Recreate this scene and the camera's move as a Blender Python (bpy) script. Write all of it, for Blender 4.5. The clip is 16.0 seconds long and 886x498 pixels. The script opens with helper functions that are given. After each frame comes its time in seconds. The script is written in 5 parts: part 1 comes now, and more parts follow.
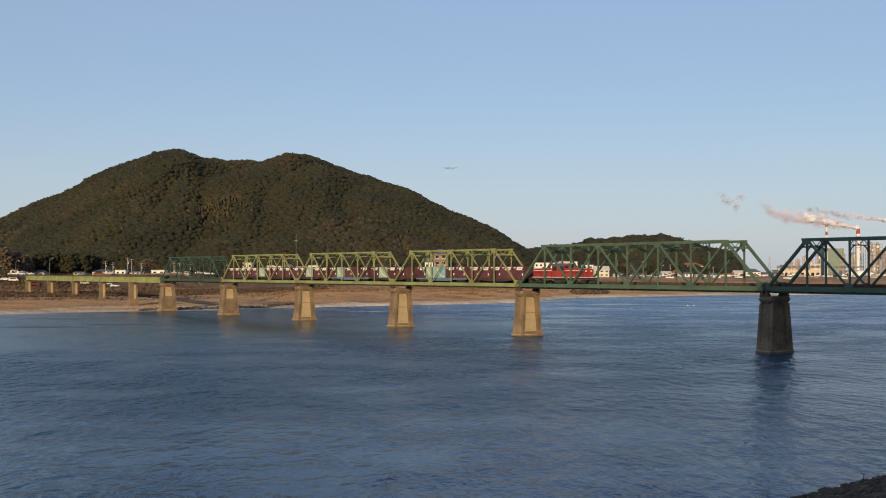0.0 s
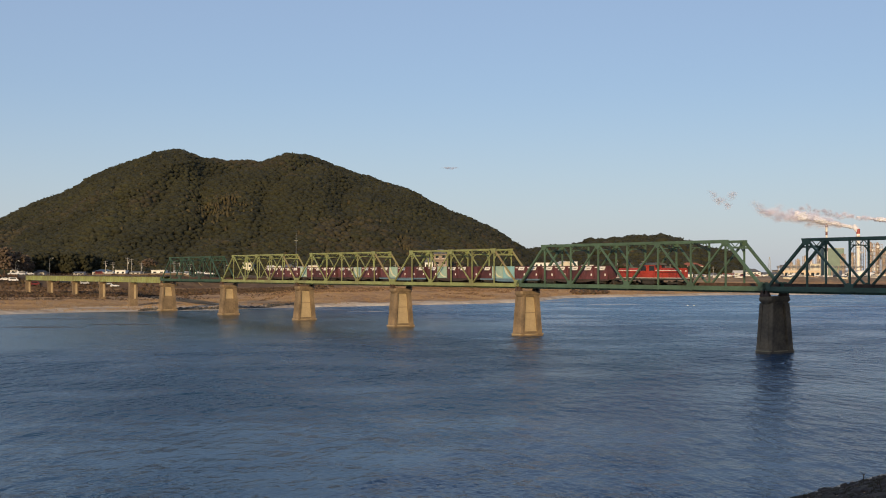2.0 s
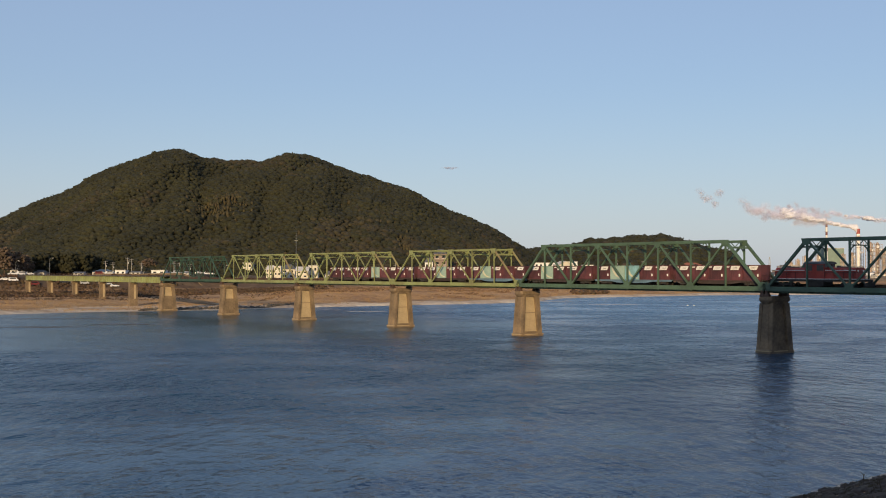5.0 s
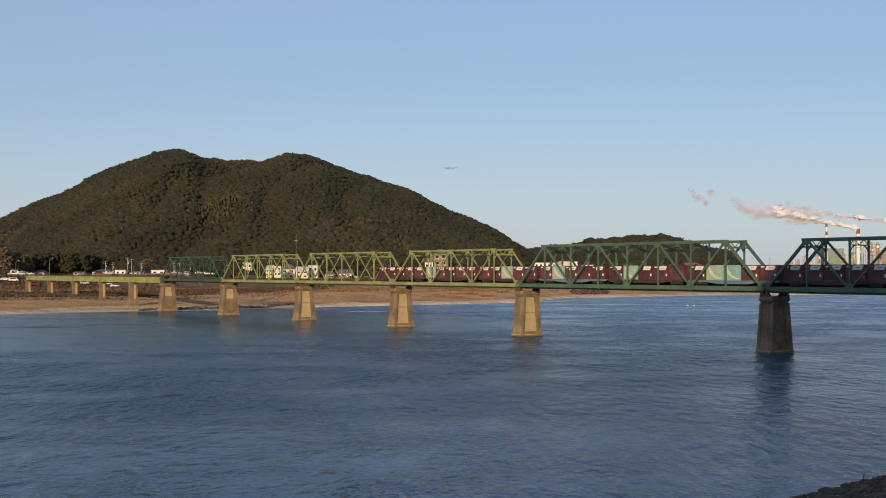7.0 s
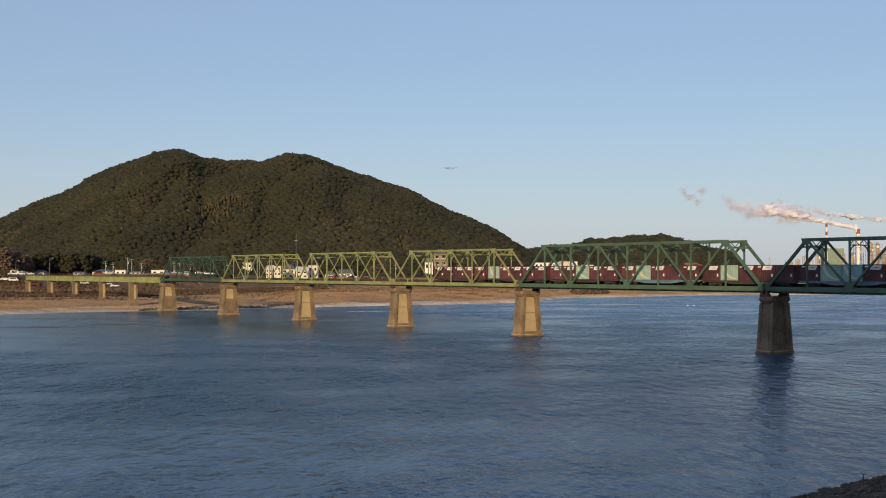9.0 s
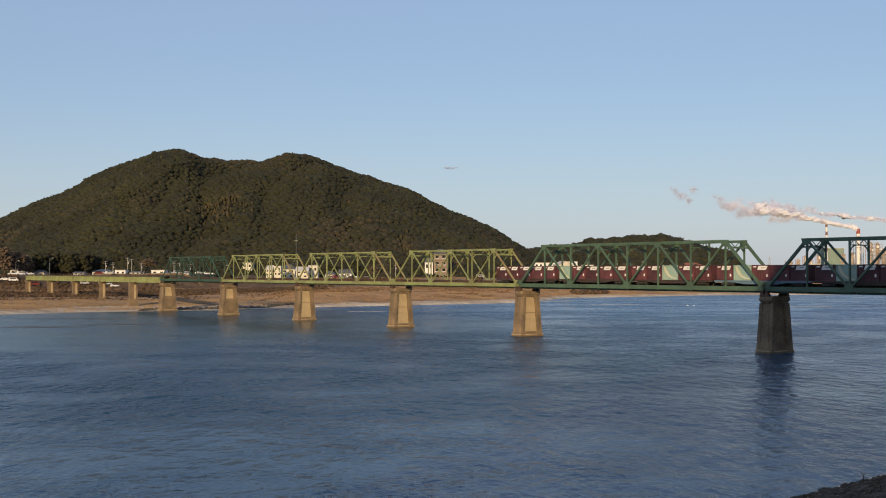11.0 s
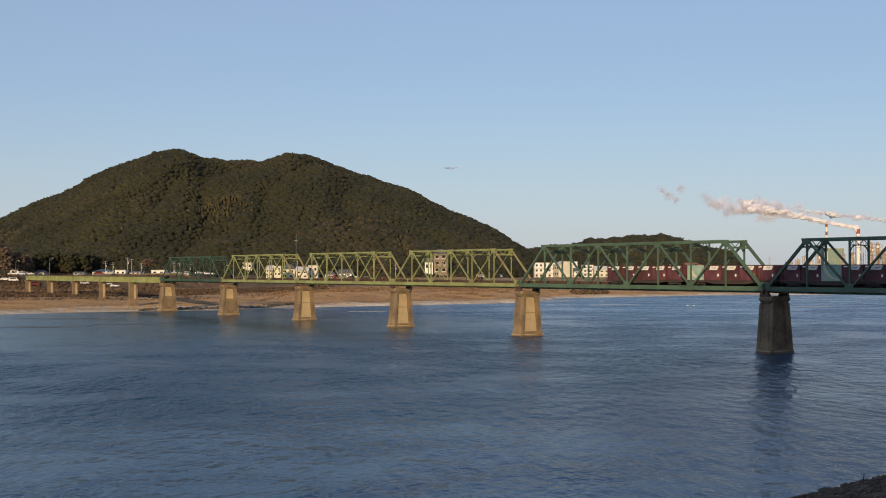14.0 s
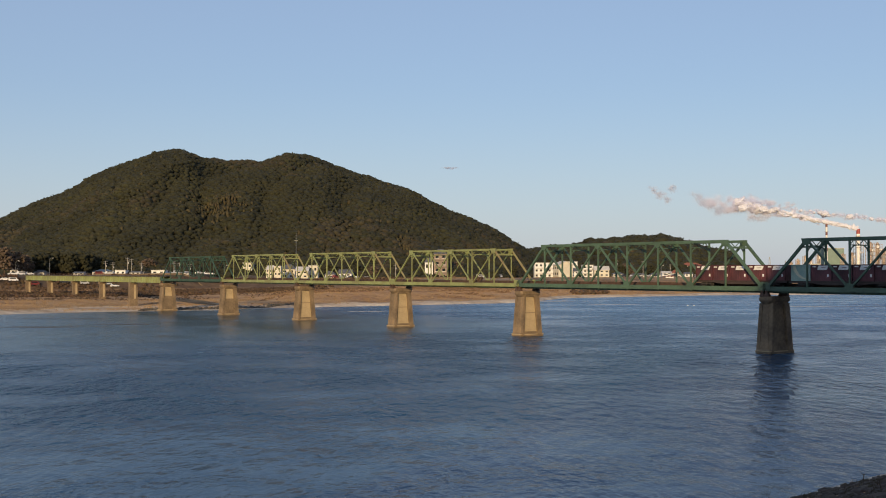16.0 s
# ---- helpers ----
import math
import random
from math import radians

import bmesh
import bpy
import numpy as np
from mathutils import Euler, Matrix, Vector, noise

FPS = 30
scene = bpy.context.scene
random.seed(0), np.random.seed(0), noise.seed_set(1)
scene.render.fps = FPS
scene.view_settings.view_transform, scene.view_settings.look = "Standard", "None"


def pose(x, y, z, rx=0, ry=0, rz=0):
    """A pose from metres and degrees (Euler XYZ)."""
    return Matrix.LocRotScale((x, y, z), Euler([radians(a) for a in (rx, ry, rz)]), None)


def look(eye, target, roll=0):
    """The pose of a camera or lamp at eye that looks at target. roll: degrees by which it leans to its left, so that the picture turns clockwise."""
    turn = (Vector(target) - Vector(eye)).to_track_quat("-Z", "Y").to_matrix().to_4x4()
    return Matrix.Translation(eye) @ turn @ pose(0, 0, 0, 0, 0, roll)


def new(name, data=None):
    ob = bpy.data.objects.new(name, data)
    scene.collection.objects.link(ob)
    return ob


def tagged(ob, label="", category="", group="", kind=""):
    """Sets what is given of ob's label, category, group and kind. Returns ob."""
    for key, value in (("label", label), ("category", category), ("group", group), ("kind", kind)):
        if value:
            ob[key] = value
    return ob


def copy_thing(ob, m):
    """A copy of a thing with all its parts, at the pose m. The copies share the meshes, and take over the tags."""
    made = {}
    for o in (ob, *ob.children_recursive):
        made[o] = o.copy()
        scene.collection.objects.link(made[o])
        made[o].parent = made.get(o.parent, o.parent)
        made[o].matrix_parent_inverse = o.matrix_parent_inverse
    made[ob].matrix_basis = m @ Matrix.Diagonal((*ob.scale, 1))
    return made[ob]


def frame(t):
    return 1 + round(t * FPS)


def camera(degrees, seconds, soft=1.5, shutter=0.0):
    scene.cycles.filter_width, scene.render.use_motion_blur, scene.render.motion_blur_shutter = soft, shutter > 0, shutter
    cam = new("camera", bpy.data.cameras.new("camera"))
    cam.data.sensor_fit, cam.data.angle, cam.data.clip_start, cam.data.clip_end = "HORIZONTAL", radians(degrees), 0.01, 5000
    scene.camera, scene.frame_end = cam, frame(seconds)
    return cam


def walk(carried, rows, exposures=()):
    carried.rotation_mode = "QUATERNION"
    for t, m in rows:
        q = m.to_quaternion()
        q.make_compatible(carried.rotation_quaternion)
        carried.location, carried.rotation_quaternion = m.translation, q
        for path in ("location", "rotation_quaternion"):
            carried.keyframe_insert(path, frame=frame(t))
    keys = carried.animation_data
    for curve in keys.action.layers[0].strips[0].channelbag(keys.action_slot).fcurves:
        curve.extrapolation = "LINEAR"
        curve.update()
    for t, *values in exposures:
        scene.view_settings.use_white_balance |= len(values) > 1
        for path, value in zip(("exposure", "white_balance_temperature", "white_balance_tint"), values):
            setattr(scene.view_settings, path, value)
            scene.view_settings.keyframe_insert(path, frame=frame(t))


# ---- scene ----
# The railway bridge runs from the near right to the far left. Metres; water at z = 0; the camera at the origin looks along +y.
EYE_Z = 13.0
cam = camera(40.07, 16.0, soft=1.0)
EYE = pose(0, 0, EYE_Z, 91.04, 0, 0)
walk(cam, [(0.0, EYE), (16.0, EYE)], exposures=[(0.0, -0.36, 6800, 12), (16.0, -0.36, 6800, 12)])

# ---- light ----
SUN_EL, SUN_X, SUN_Y = 12.0, -0.20, -0.98
world = bpy.data.worlds.new("sky")
scene.world = world
world.use_nodes = True
wn, wl = world.node_tree.nodes, world.node_tree.links
wn.clear()
sky_tex = wn.new("ShaderNodeTexSky")
sky_tex.sky_type = "NISHITA"
sky_tex.sun_disc = False
sky_tex.sun_elevation = radians(SUN_EL)
sky_tex.sun_rotation = math.atan2(SUN_X, SUN_Y)
sky_tex.air_density, sky_tex.dust_density, sky_tex.ozone_density = 1.0, 0.6, 4.0
wb = wn.new("ShaderNodeBackground")
wb.inputs["Strength"].default_value = 0.15
wo = wn.new("ShaderNodeOutputWorld")
haze = wn.new("ShaderNodeMix")          # thin even winter haze over the whole sky
haze.data_type = "RGBA"
haze.inputs["Factor"].default_value = 0.4
haze.inputs["B"].default_value = (4.15, 4.9, 6.6, 1)
wl.new(sky_tex.outputs[0], haze.inputs["A"])
low = wn.new("ShaderNodeMix")           # which thickens towards the horizon
low.data_type = "RGBA"
low.inputs["B"].default_value = (5.3, 5.65, 6.5, 1)
wtc, wsep, wmr = wn.new("ShaderNodeTexCoord"), wn.new("ShaderNodeSeparateXYZ"), wn.new("ShaderNodeMapRange")
wmr.interpolation_type = "SMOOTHSTEP"
for key, val in (("From Min", 0.0), ("From Max", 0.16), ("To Min", 0.32), ("To Max", 0.0)):
    wmr.inputs[key].default_value = val
wl.new(wtc.outputs["Generated"], wsep.inputs[0])
wl.new(wsep.outputs["Z"], wmr.inputs["Value"])
wl.new(wmr.outputs[0], low.inputs["Factor"])
wl.new(haze.outputs["Result"], low.inputs["A"])
wl.new(low.outputs["Result"], wb.inputs["Color"])
wl.new(wb.outputs[0], wo.inputs["Surface"])

sun = new("sun", bpy.data.lights.new("sun", "SUN"))
sun.data.energy, sun.data.angle, sun.data.color = 5.0, radians(0.5), (1.0, 0.75, 0.42)
_c = math.cos(radians(SUN_EL))
sun.matrix_world = look((SUN_X * _c * 400, SUN_Y * _c * 400, math.sin(radians(SUN_EL)) * 400), (0, 0, 0))


# ---- materials ----
def mat(name, color, rough=0.7, metal=0.0, vary=0.25, scale=1.0, fine=8.0, bump=0.0, second=None, island=0.0, spread=0.0):
    """A painted, mineral or plant surface: colour varied by a coarse and a fine noise, with relief."""
    m = bpy.data.materials.new(name)
    m.use_nodes = True
    n, l = m.node_tree.nodes, m.node_tree.links
    b = n["Principled BSDF"]
    b.inputs["Roughness"].default_value, b.inputs["Metallic"].default_value = rough, metal
    geo = n.new("ShaderNodeNewGeometry")
    tc = n.new("ShaderNodeTexCoord")
    src = tc.outputs["Object"]
    def noise_tex(s, detail):
        t = n.new("ShaderNodeTexNoise")
        t.inputs["Scale"].default_value, t.inputs["Detail"].default_value = s, detail
        l.new(src, t.inputs["Vector"])
        return t.outputs["Fac"]
    coarse, grain = noise_tex(scale, 4), noise_tex(scale * fine, 3)
    both = n.new("ShaderNodeMath"); both.operation = "MULTIPLY_ADD"
    l.new(coarse, both.inputs[0]); both.inputs[1].default_value = 0.65
    half = n.new("ShaderNodeMath"); half.operation = "MULTIPLY"; half.inputs[1].default_value = 0.35
    l.new(grain, half.inputs[0]); l.new(half.outputs[0], both.inputs[2])
    ramp = n.new("ShaderNodeValToRGB")
    lo = [max(0.0, c * (1 - vary)) for c in color] if second is None else second
    hi = [min(1.0, c * (1 + vary)) for c in color]
    ramp.color_ramp.elements[0].position, ramp.color_ramp.elements[1].position = 0.36, 0.64
    ramp.color_ramp.elements[0].color, ramp.color_ramp.elements[1].color = (*lo, 1), (*hi, 1)
    l.new(both.outputs[0], ramp.inputs["Fac"])
    out = ramp.outputs["Color"]
    if island or spread:
        hsv = n.new("ShaderNodeHueSaturation")
        info = n.new("ShaderNodeObjectInfo")
        mr = n.new("ShaderNodeMapRange")
        amount = island or spread
        mr.inputs["To Min"].default_value, mr.inputs["To Max"].default_value = 1 - amount, 1 + amount
        l.new(geo.outputs["Random Per Island"] if island else info.outputs["Random"], mr.inputs["Value"])
        l.new(mr.outputs[0], hsv.inputs["Value"])
        if island:
            mh = n.new("ShaderNodeMapRange")
            mh.inputs["To Min"].default_value, mh.inputs["To Max"].default_value = 0.5 - island * 0.06, 0.5 + island * 0.05
            wn1 = n.new("ShaderNodeTexWhiteNoise"); wn1.noise_dimensions = "1D"
            l.new(geo.outputs["Random Per Island"], wn1.inputs["W"])
            l.new(wn1.outputs["Value"], mh.inputs["Value"]); l.new(mh.outputs[0], hsv.inputs["Hue"])
        l.new(out, hsv.inputs["Color"])
        out = hsv.outputs["Color"]
    l.new(out, b.inputs["Base Color"])
    if bump:
        bp = n.new("ShaderNodeBump")
        bp.inputs["Strength"].default_value, bp.inputs["Distance"].default_value = min(1.0, bump), 0.1
        l.new(grain, bp.inputs["Height"]); l.new(bp.outputs[0], b.inputs["Normal"])
    return m


GREEN = mat("green_bridge_paint", (0.074, 0.132, 0.086), 0.55, 0, 0.2, 0.35, 10, 0.1, second=(0.060, 0.098, 0.064))
LIME = mat("yellow_green_bridge_paint", (0.26, 0.305, 0.12), 0.5, 0, 0.15, 0.35, 10, 0.1, second=(0.20, 0.195, 0.085))
# browner variant for the first end posts of the yellow-green spans
TAN_LIME = mat("rust_streaked_bridge_paint", (0.27, 0.26, 0.115), 0.6, 0, 0.15, 0.5, 8, 0.2, second=(0.24, 0.17, 0.085))
DEEP = mat("dark_green_bridge_paint", (0.038, 0.082, 0.054), 0.6, 0, 0.25, 0.35, 10, 0.1)
STEEL = mat("rusty_steel", (0.10, 0.06, 0.042), 0.7, 0.3, 0.4, 2, 8, 0.2)
RAIL = mat("worn_rail_steel", (0.30, 0.26, 0.23), 0.35, 0.9, 0.3, 2, 8)
TIMBER = mat("tarred_timber", (0.06, 0.045, 0.035), 0.9, 0, 0.4, 2, 8)
CONCRETE = mat("weathered_brown_concrete", (0.215, 0.155, 0.095), 0.9, 0, 0.3, 0.35, 6, 0.3, second=(0.12, 0.088, 0.058))
PANEL = mat("pale_concrete", (0.43, 0.33, 0.20), 0.9, 0, 0.15, 0.4, 8, 0.2)


# ---- shapes ----
class Shape:
    """Collects faces of one mesh."""

    def __init__(self):
        self.v, self.f = [], []

    def add(self, verts, faces):
        k = len(self.v)
        self.v += [tuple(p) for p in verts]
        self.f += [tuple(i + k for i in q) for q in faces]
        return self

    def box(self, x, y, z, sx, sy, sz, turn=0.0, top=1.0):
        """A box on centre (x, y), from z up by sz; top: how much narrower it ends."""
        c, s = math.cos(turn), math.sin(turn)
        pts = []
        for zz, k in ((z, 1.0), (z + sz, top)):
            for ax, ay in ((-1, -1), (1, -1), (1, 1), (-1, 1)):
                px, py = ax * sx / 2 * k, ay * sy / 2 * k
                pts.append((x + px * c - py * s, y + px * s + py * c, zz))
        return self.add(pts, [(3, 2, 1, 0), (4, 5, 6, 7), (0, 1, 5, 4), (1, 2, 6, 5), (2, 3, 7, 6), (3, 0, 4, 7)])

    def beam(self, p, q, w, h, up=(0, 0, 1)):
        """A bar from p to q, w across and h in the sense of up."""
        p, q, up = Vector(p), Vector(q), Vector(up)
        d = (q - p).normalized()
        side = d.cross(up)
        if side.length < 1e-4:
            side = d.cross(Vector((1, 0, 0)))
        side.normalize()
        top = side.cross(d).normalized()
        pts = [e + side * (a * w / 2) + top * (b * h / 2) for e in (p, q) for a, b in ((-1, -1), (1, -1), (1, 1), (-1, 1))]
        return self.add(pts, [(0, 1, 2, 3), (7, 6, 5, 4), (4, 5, 1, 0), (5, 6, 2, 1), (6, 7, 3, 2), (7, 4, 0, 3)])

    def tube(self, p, q, r0, r1=None, n=10):
        p, q = Vector(p), Vector(q)
        r1 = r0 if r1 is None else r1
        d = (q - p).normalized()
        side = d.orthogonal().normalized()
        top = d.cross(side)
        pts = []
        for e, r in ((p, r0), (q, r1)):
            pts += [e + (side * math.cos(2 * math.pi * i / n) + top * math.sin(2 * math.pi * i / n)) * r for i in range(n)]
        faces = [(i, (i + 1) % n, n + (i + 1) % n, n + i) for i in range(n)]
        return self.add(pts, faces + [tuple(range(n))[::-1], tuple(range(n, 2 * n))])

    def prism(self, outline, y0, y1):
        """An outline of (x, z) drawn out from y0 to y1."""
        n = len(outline)
        pts = [(x, y0, z) for x, z in outline] + [(x, y1, z) for x, z in outline]
        return self.add(pts, [(i, (i + 1) % n, n + (i + 1) % n, n + i) for i in range(n)] + [tuple(range(n))[::-1], tuple(range(n, 2 * n))])

    def mesh(self, name, material, smooth=False):
        me = bpy.data.meshes.new(name)
        me.from_pydata(self.v, [], self.f)
        bm = bmesh.new()
        bm.from_mesh(me)
        bmesh.ops.recalc_face_normals(bm, faces=bm.faces)
        bm.to_mesh(me)
        bm.free()
        me.materials.append(material)
        if smooth:
            me.polygons.foreach_set("use_smooth", [True] * len(me.polygons))
        return me


def part(name, shape, material, parent, label="", smooth=False, kind=""):
    ob = new(name, shape if isinstance(shape, bpy.types.Mesh) else shape.mesh(name, material, smooth))
    ob.parent = parent
    return tagged(ob, label, kind=kind)


def thing(name, m, label, category, group="", kind=""):
    ob = new(name)
    ob.empty_display_size = 0.5
    ob.matrix_world = m
    return tagged(ob, label, category, group, kind)


def solid(name, shape, material, label, category, group="", kind="", m=None, smooth=False):
    ob = new(name, shape.mesh(name, material, smooth))
    if m is not None:
        ob.matrix_world = m
    return tagged(ob, label, category, group, kind)


def ease(x):
    x = min(1.0, max(0.0, x))
    return x * x * (3 - 2 * x)


def along(x, xs, ys):
    return float(np.interp(x, xs, ys))


# ---- ground and water ----
SHORE_X = (-900, -250, -132, -113, -90, -53, -18, 34, 58, 141, 248, 500, 1500)
SHORE_Y = (100, 298, 363, 383, 396, 430, 458, 499, 582, 650, 684, 790, 1100)


def far_shore(x):
    return along(x, SHORE_X, SHORE_Y)


def near_shore(x):
    return 49.5 + 0.98 * x


def levee(x):
    """How far behind the far shore the foot of the levee lies."""
    return 88 + 85 * ease((-60 - x) / 70)


def ground_z(x, y):
    dn, df = (y - near_shore(x)) * 0.714, (y - far_shore(x)) * 0.78
    # a low sandy flat where the bridge meets the bank
    df = df if df < 0 else max(df - 24 * ease((x + 135) / 20) * ease((-55 - x) / 20), df * 0.08)
    wob = noise.noise((x * 0.02, y * 0.02, 0)) + 0.4 * noise.noise((x * 0.09, y * 0.09, 3))
    if dn < 0:
        z = 11.3 * min(1.0, -dn / 34) + 0.15 * wob
        # an unseen rise added behind the near bank to shade the near pier
        z += 112 * ease((x + 70) / 130) * math.exp(-((y + 75) / 28) ** 2) * (1 - ease((x - 300) / 200))
        return z
    if df > 0:
        lev = levee(x)
        up = ease((-60 - x) / 60)          # upstream the bench lies lower under a higher levee
        z = 0.85 * ease(df / 2.4) + (3.35 - 1.5 * up) * ease((df - 4) / 45) + (0.8 - 0.3 * up) * ease((df - 40) / 40) + (4.2 + 3.7 * up) * ease((df - lev) / 22) - 1.2 * ease((df - lev - 37) / 25)
        return z + wob * 0.35 * ease(df / 12)
    return -min(2.5, 0.12 * min(dn, -df))


def ground_material():
    m = bpy.data.materials.new("sand_dry_grass_and_soil")
    m.use_nodes = True
    n, l = m.node_tree.nodes, m.node_tree.links
    b = n["Principled BSDF"]
    b.inputs["Roughness"].default_value = 0.95
    geo = n.new("ShaderNodeNewGeometry")
    sep = n.new("ShaderNodeSeparateXYZ")
    l.new(geo.outputs["Position"], sep.inputs[0])
    def nz(s, d):
        t = n.new("ShaderNodeTexNoise"); t.inputs["Scale"].default_value, t.inputs["Detail"].default_value = s, d
        l.new(geo.outputs["Position"], t.inputs["Vector"]); return t.outputs["Fac"]
    big, small = nz(0.035, 5), nz(0.5, 4)
    add = n.new("ShaderNodeMath"); add.operation = "MULTIPLY_ADD"; add.inputs[1].default_value = 1.1
    l.new(big, add.inputs[0]); l.new(sep.outputs["Z"], add.inputs[2])
    sc = n.new("ShaderNodeMapRange"); sc.inputs["From Min"].default_value, sc.inputs["From Max"].default_value = -0.45, 13.55
    l.new(add.outputs[0], sc.inputs["Value"])
    r = n.new("ShaderNodeValToRGB")
    e = r.color_ramp.elements
    e[0].position, e[0].color = 0.0, (0.12, 0.10, 0.08, 1)
    e[1].position, e[1].color = 1.0, (0.11, 0.092, 0.066, 1)
    for p, c in ((0.07, (0.68, 0.60, 0.48)), (0.13, (0.64, 0.53, 0.39)), (0.145, (0.32, 0.215, 0.115)), (0.19, (0.47, 0.31, 0.155)), (0.35, (0.43, 0.27, 0.13)), (0.41, (0.17, 0.11, 0.058)), (0.52, (0.20, 0.125, 0.062)), (0.66, (0.12, 0.084, 0.046))):
        k = e.new(p); k.color = (*c, 1)
    l.new(sc.outputs[0], r.inputs["Fac"])
    # downstream of the bridge the whole bank is dry grass, with no scrub on it
    g = n.new("ShaderNodeValToRGB")
    q = g.color_ramp.elements
    q[0].position, q[0].color = 0.0, (0.12, 0.10, 0.08, 1)
    q[1].position, q[1].color = 0.75, (0.23, 0.19, 0.145, 1)
    for p, c in ((0.07, (0.68, 0.60, 0.48)), (0.14, (0.68, 0.57, 0.43)), (0.155, (0.36, 0.235, 0.125)), (0.2, (0.50, 0.315, 0.155)), (0.43, (0.45, 0.265, 0.125)), (0.53, (0.26, 0.19, 0.12))):
        k = q.new(p); k.color = (*c, 1)
    l.new(sc.outputs[0], g.inputs["Fac"])
    side = n.new("ShaderNodeMapRange"); side.inputs["From Min"].default_value, side.inputs["From Max"].default_value = -75.0, -35.0
    l.new(sep.outputs["X"], side.inputs["Value"])
    two = n.new("ShaderNodeMix"); two.data_type = "RGBA"
    l.new(side.outputs[0], two.inputs["Factor"]); l.new(r.outputs["Color"], two.inputs["A"]); l.new(g.outputs["Color"], two.inputs["B"])
    mix = n.new("ShaderNodeMix"); mix.data_type = "RGBA"; mix.blend_type = "MULTIPLY"; mix.inputs["Factor"].default_value = 0.6
    r2 = n.new("ShaderNodeValToRGB"); r2.color_ramp.elements[0].position, r2.color_ramp.elements[1].position = 0.3, 0.7
    r2.color_ramp.elements[0].color = (0.55, 0.5, 0.45, 1); r2.color_ramp.elements[1].color = (1.2, 1.15, 1.1, 1)
    l.new(small, r2.inputs["Fac"]); l.new(two.outputs["Result"], mix.inputs["A"]); l.new(r2.outputs["Color"], mix.inputs["B"])
    # long drifts of darker dead growth lie along the bank
    mp = n.new("ShaderNodeMapping"); mp.inputs["Rotation"].default_value, mp.inputs["Scale"].default_value = (0, 0, radians(-38)), (0.035, 0.11, 0.3)
    l.new(geo.outputs["Position"], mp.inputs["Vector"])
    drift = n.new("ShaderNodeTexNoise"); drift.inputs["Scale"].default_value, drift.inputs["Detail"].default_value = 1.0, 5
    l.new(mp.outputs[0], drift.inputs["Vector"])
    r3 = n.new("ShaderNodeValToRGB"); r3.color_ramp.elements[0].position, r3.color_ramp.elements[1].position = 0.38, 0.58
    r3.color_ramp.elements[0].color = (0.56, 0.47, 0.42, 1); r3.color_ramp.elements[1].color = (1.06, 1.04, 1.02, 1)
    l.new(drift.outputs["Fac"], r3.inputs["Fac"])
    mix2 = n.new("ShaderNodeMix"); mix2.data_type = "RGBA"; mix2.blend_type = "MULTIPLY"; mix2.inputs["Factor"].default_value = 0.8
    l.new(mix.outputs["Result"], mix2.inputs["A"]); l.new(r3.outputs["Color"], mix2.inputs["B"])
    l.new(mix2.outputs["Result"], b.inputs["Base Color"])
    bp = n.new("ShaderNodeBump"); bp.inputs["Strength"].default_value, bp.inputs["Distance"].default_value = 0.6, 0.4
    l.new(small, bp.inputs["Height"]); l.new(bp.outputs[0], b.inputs["Normal"])
    return m


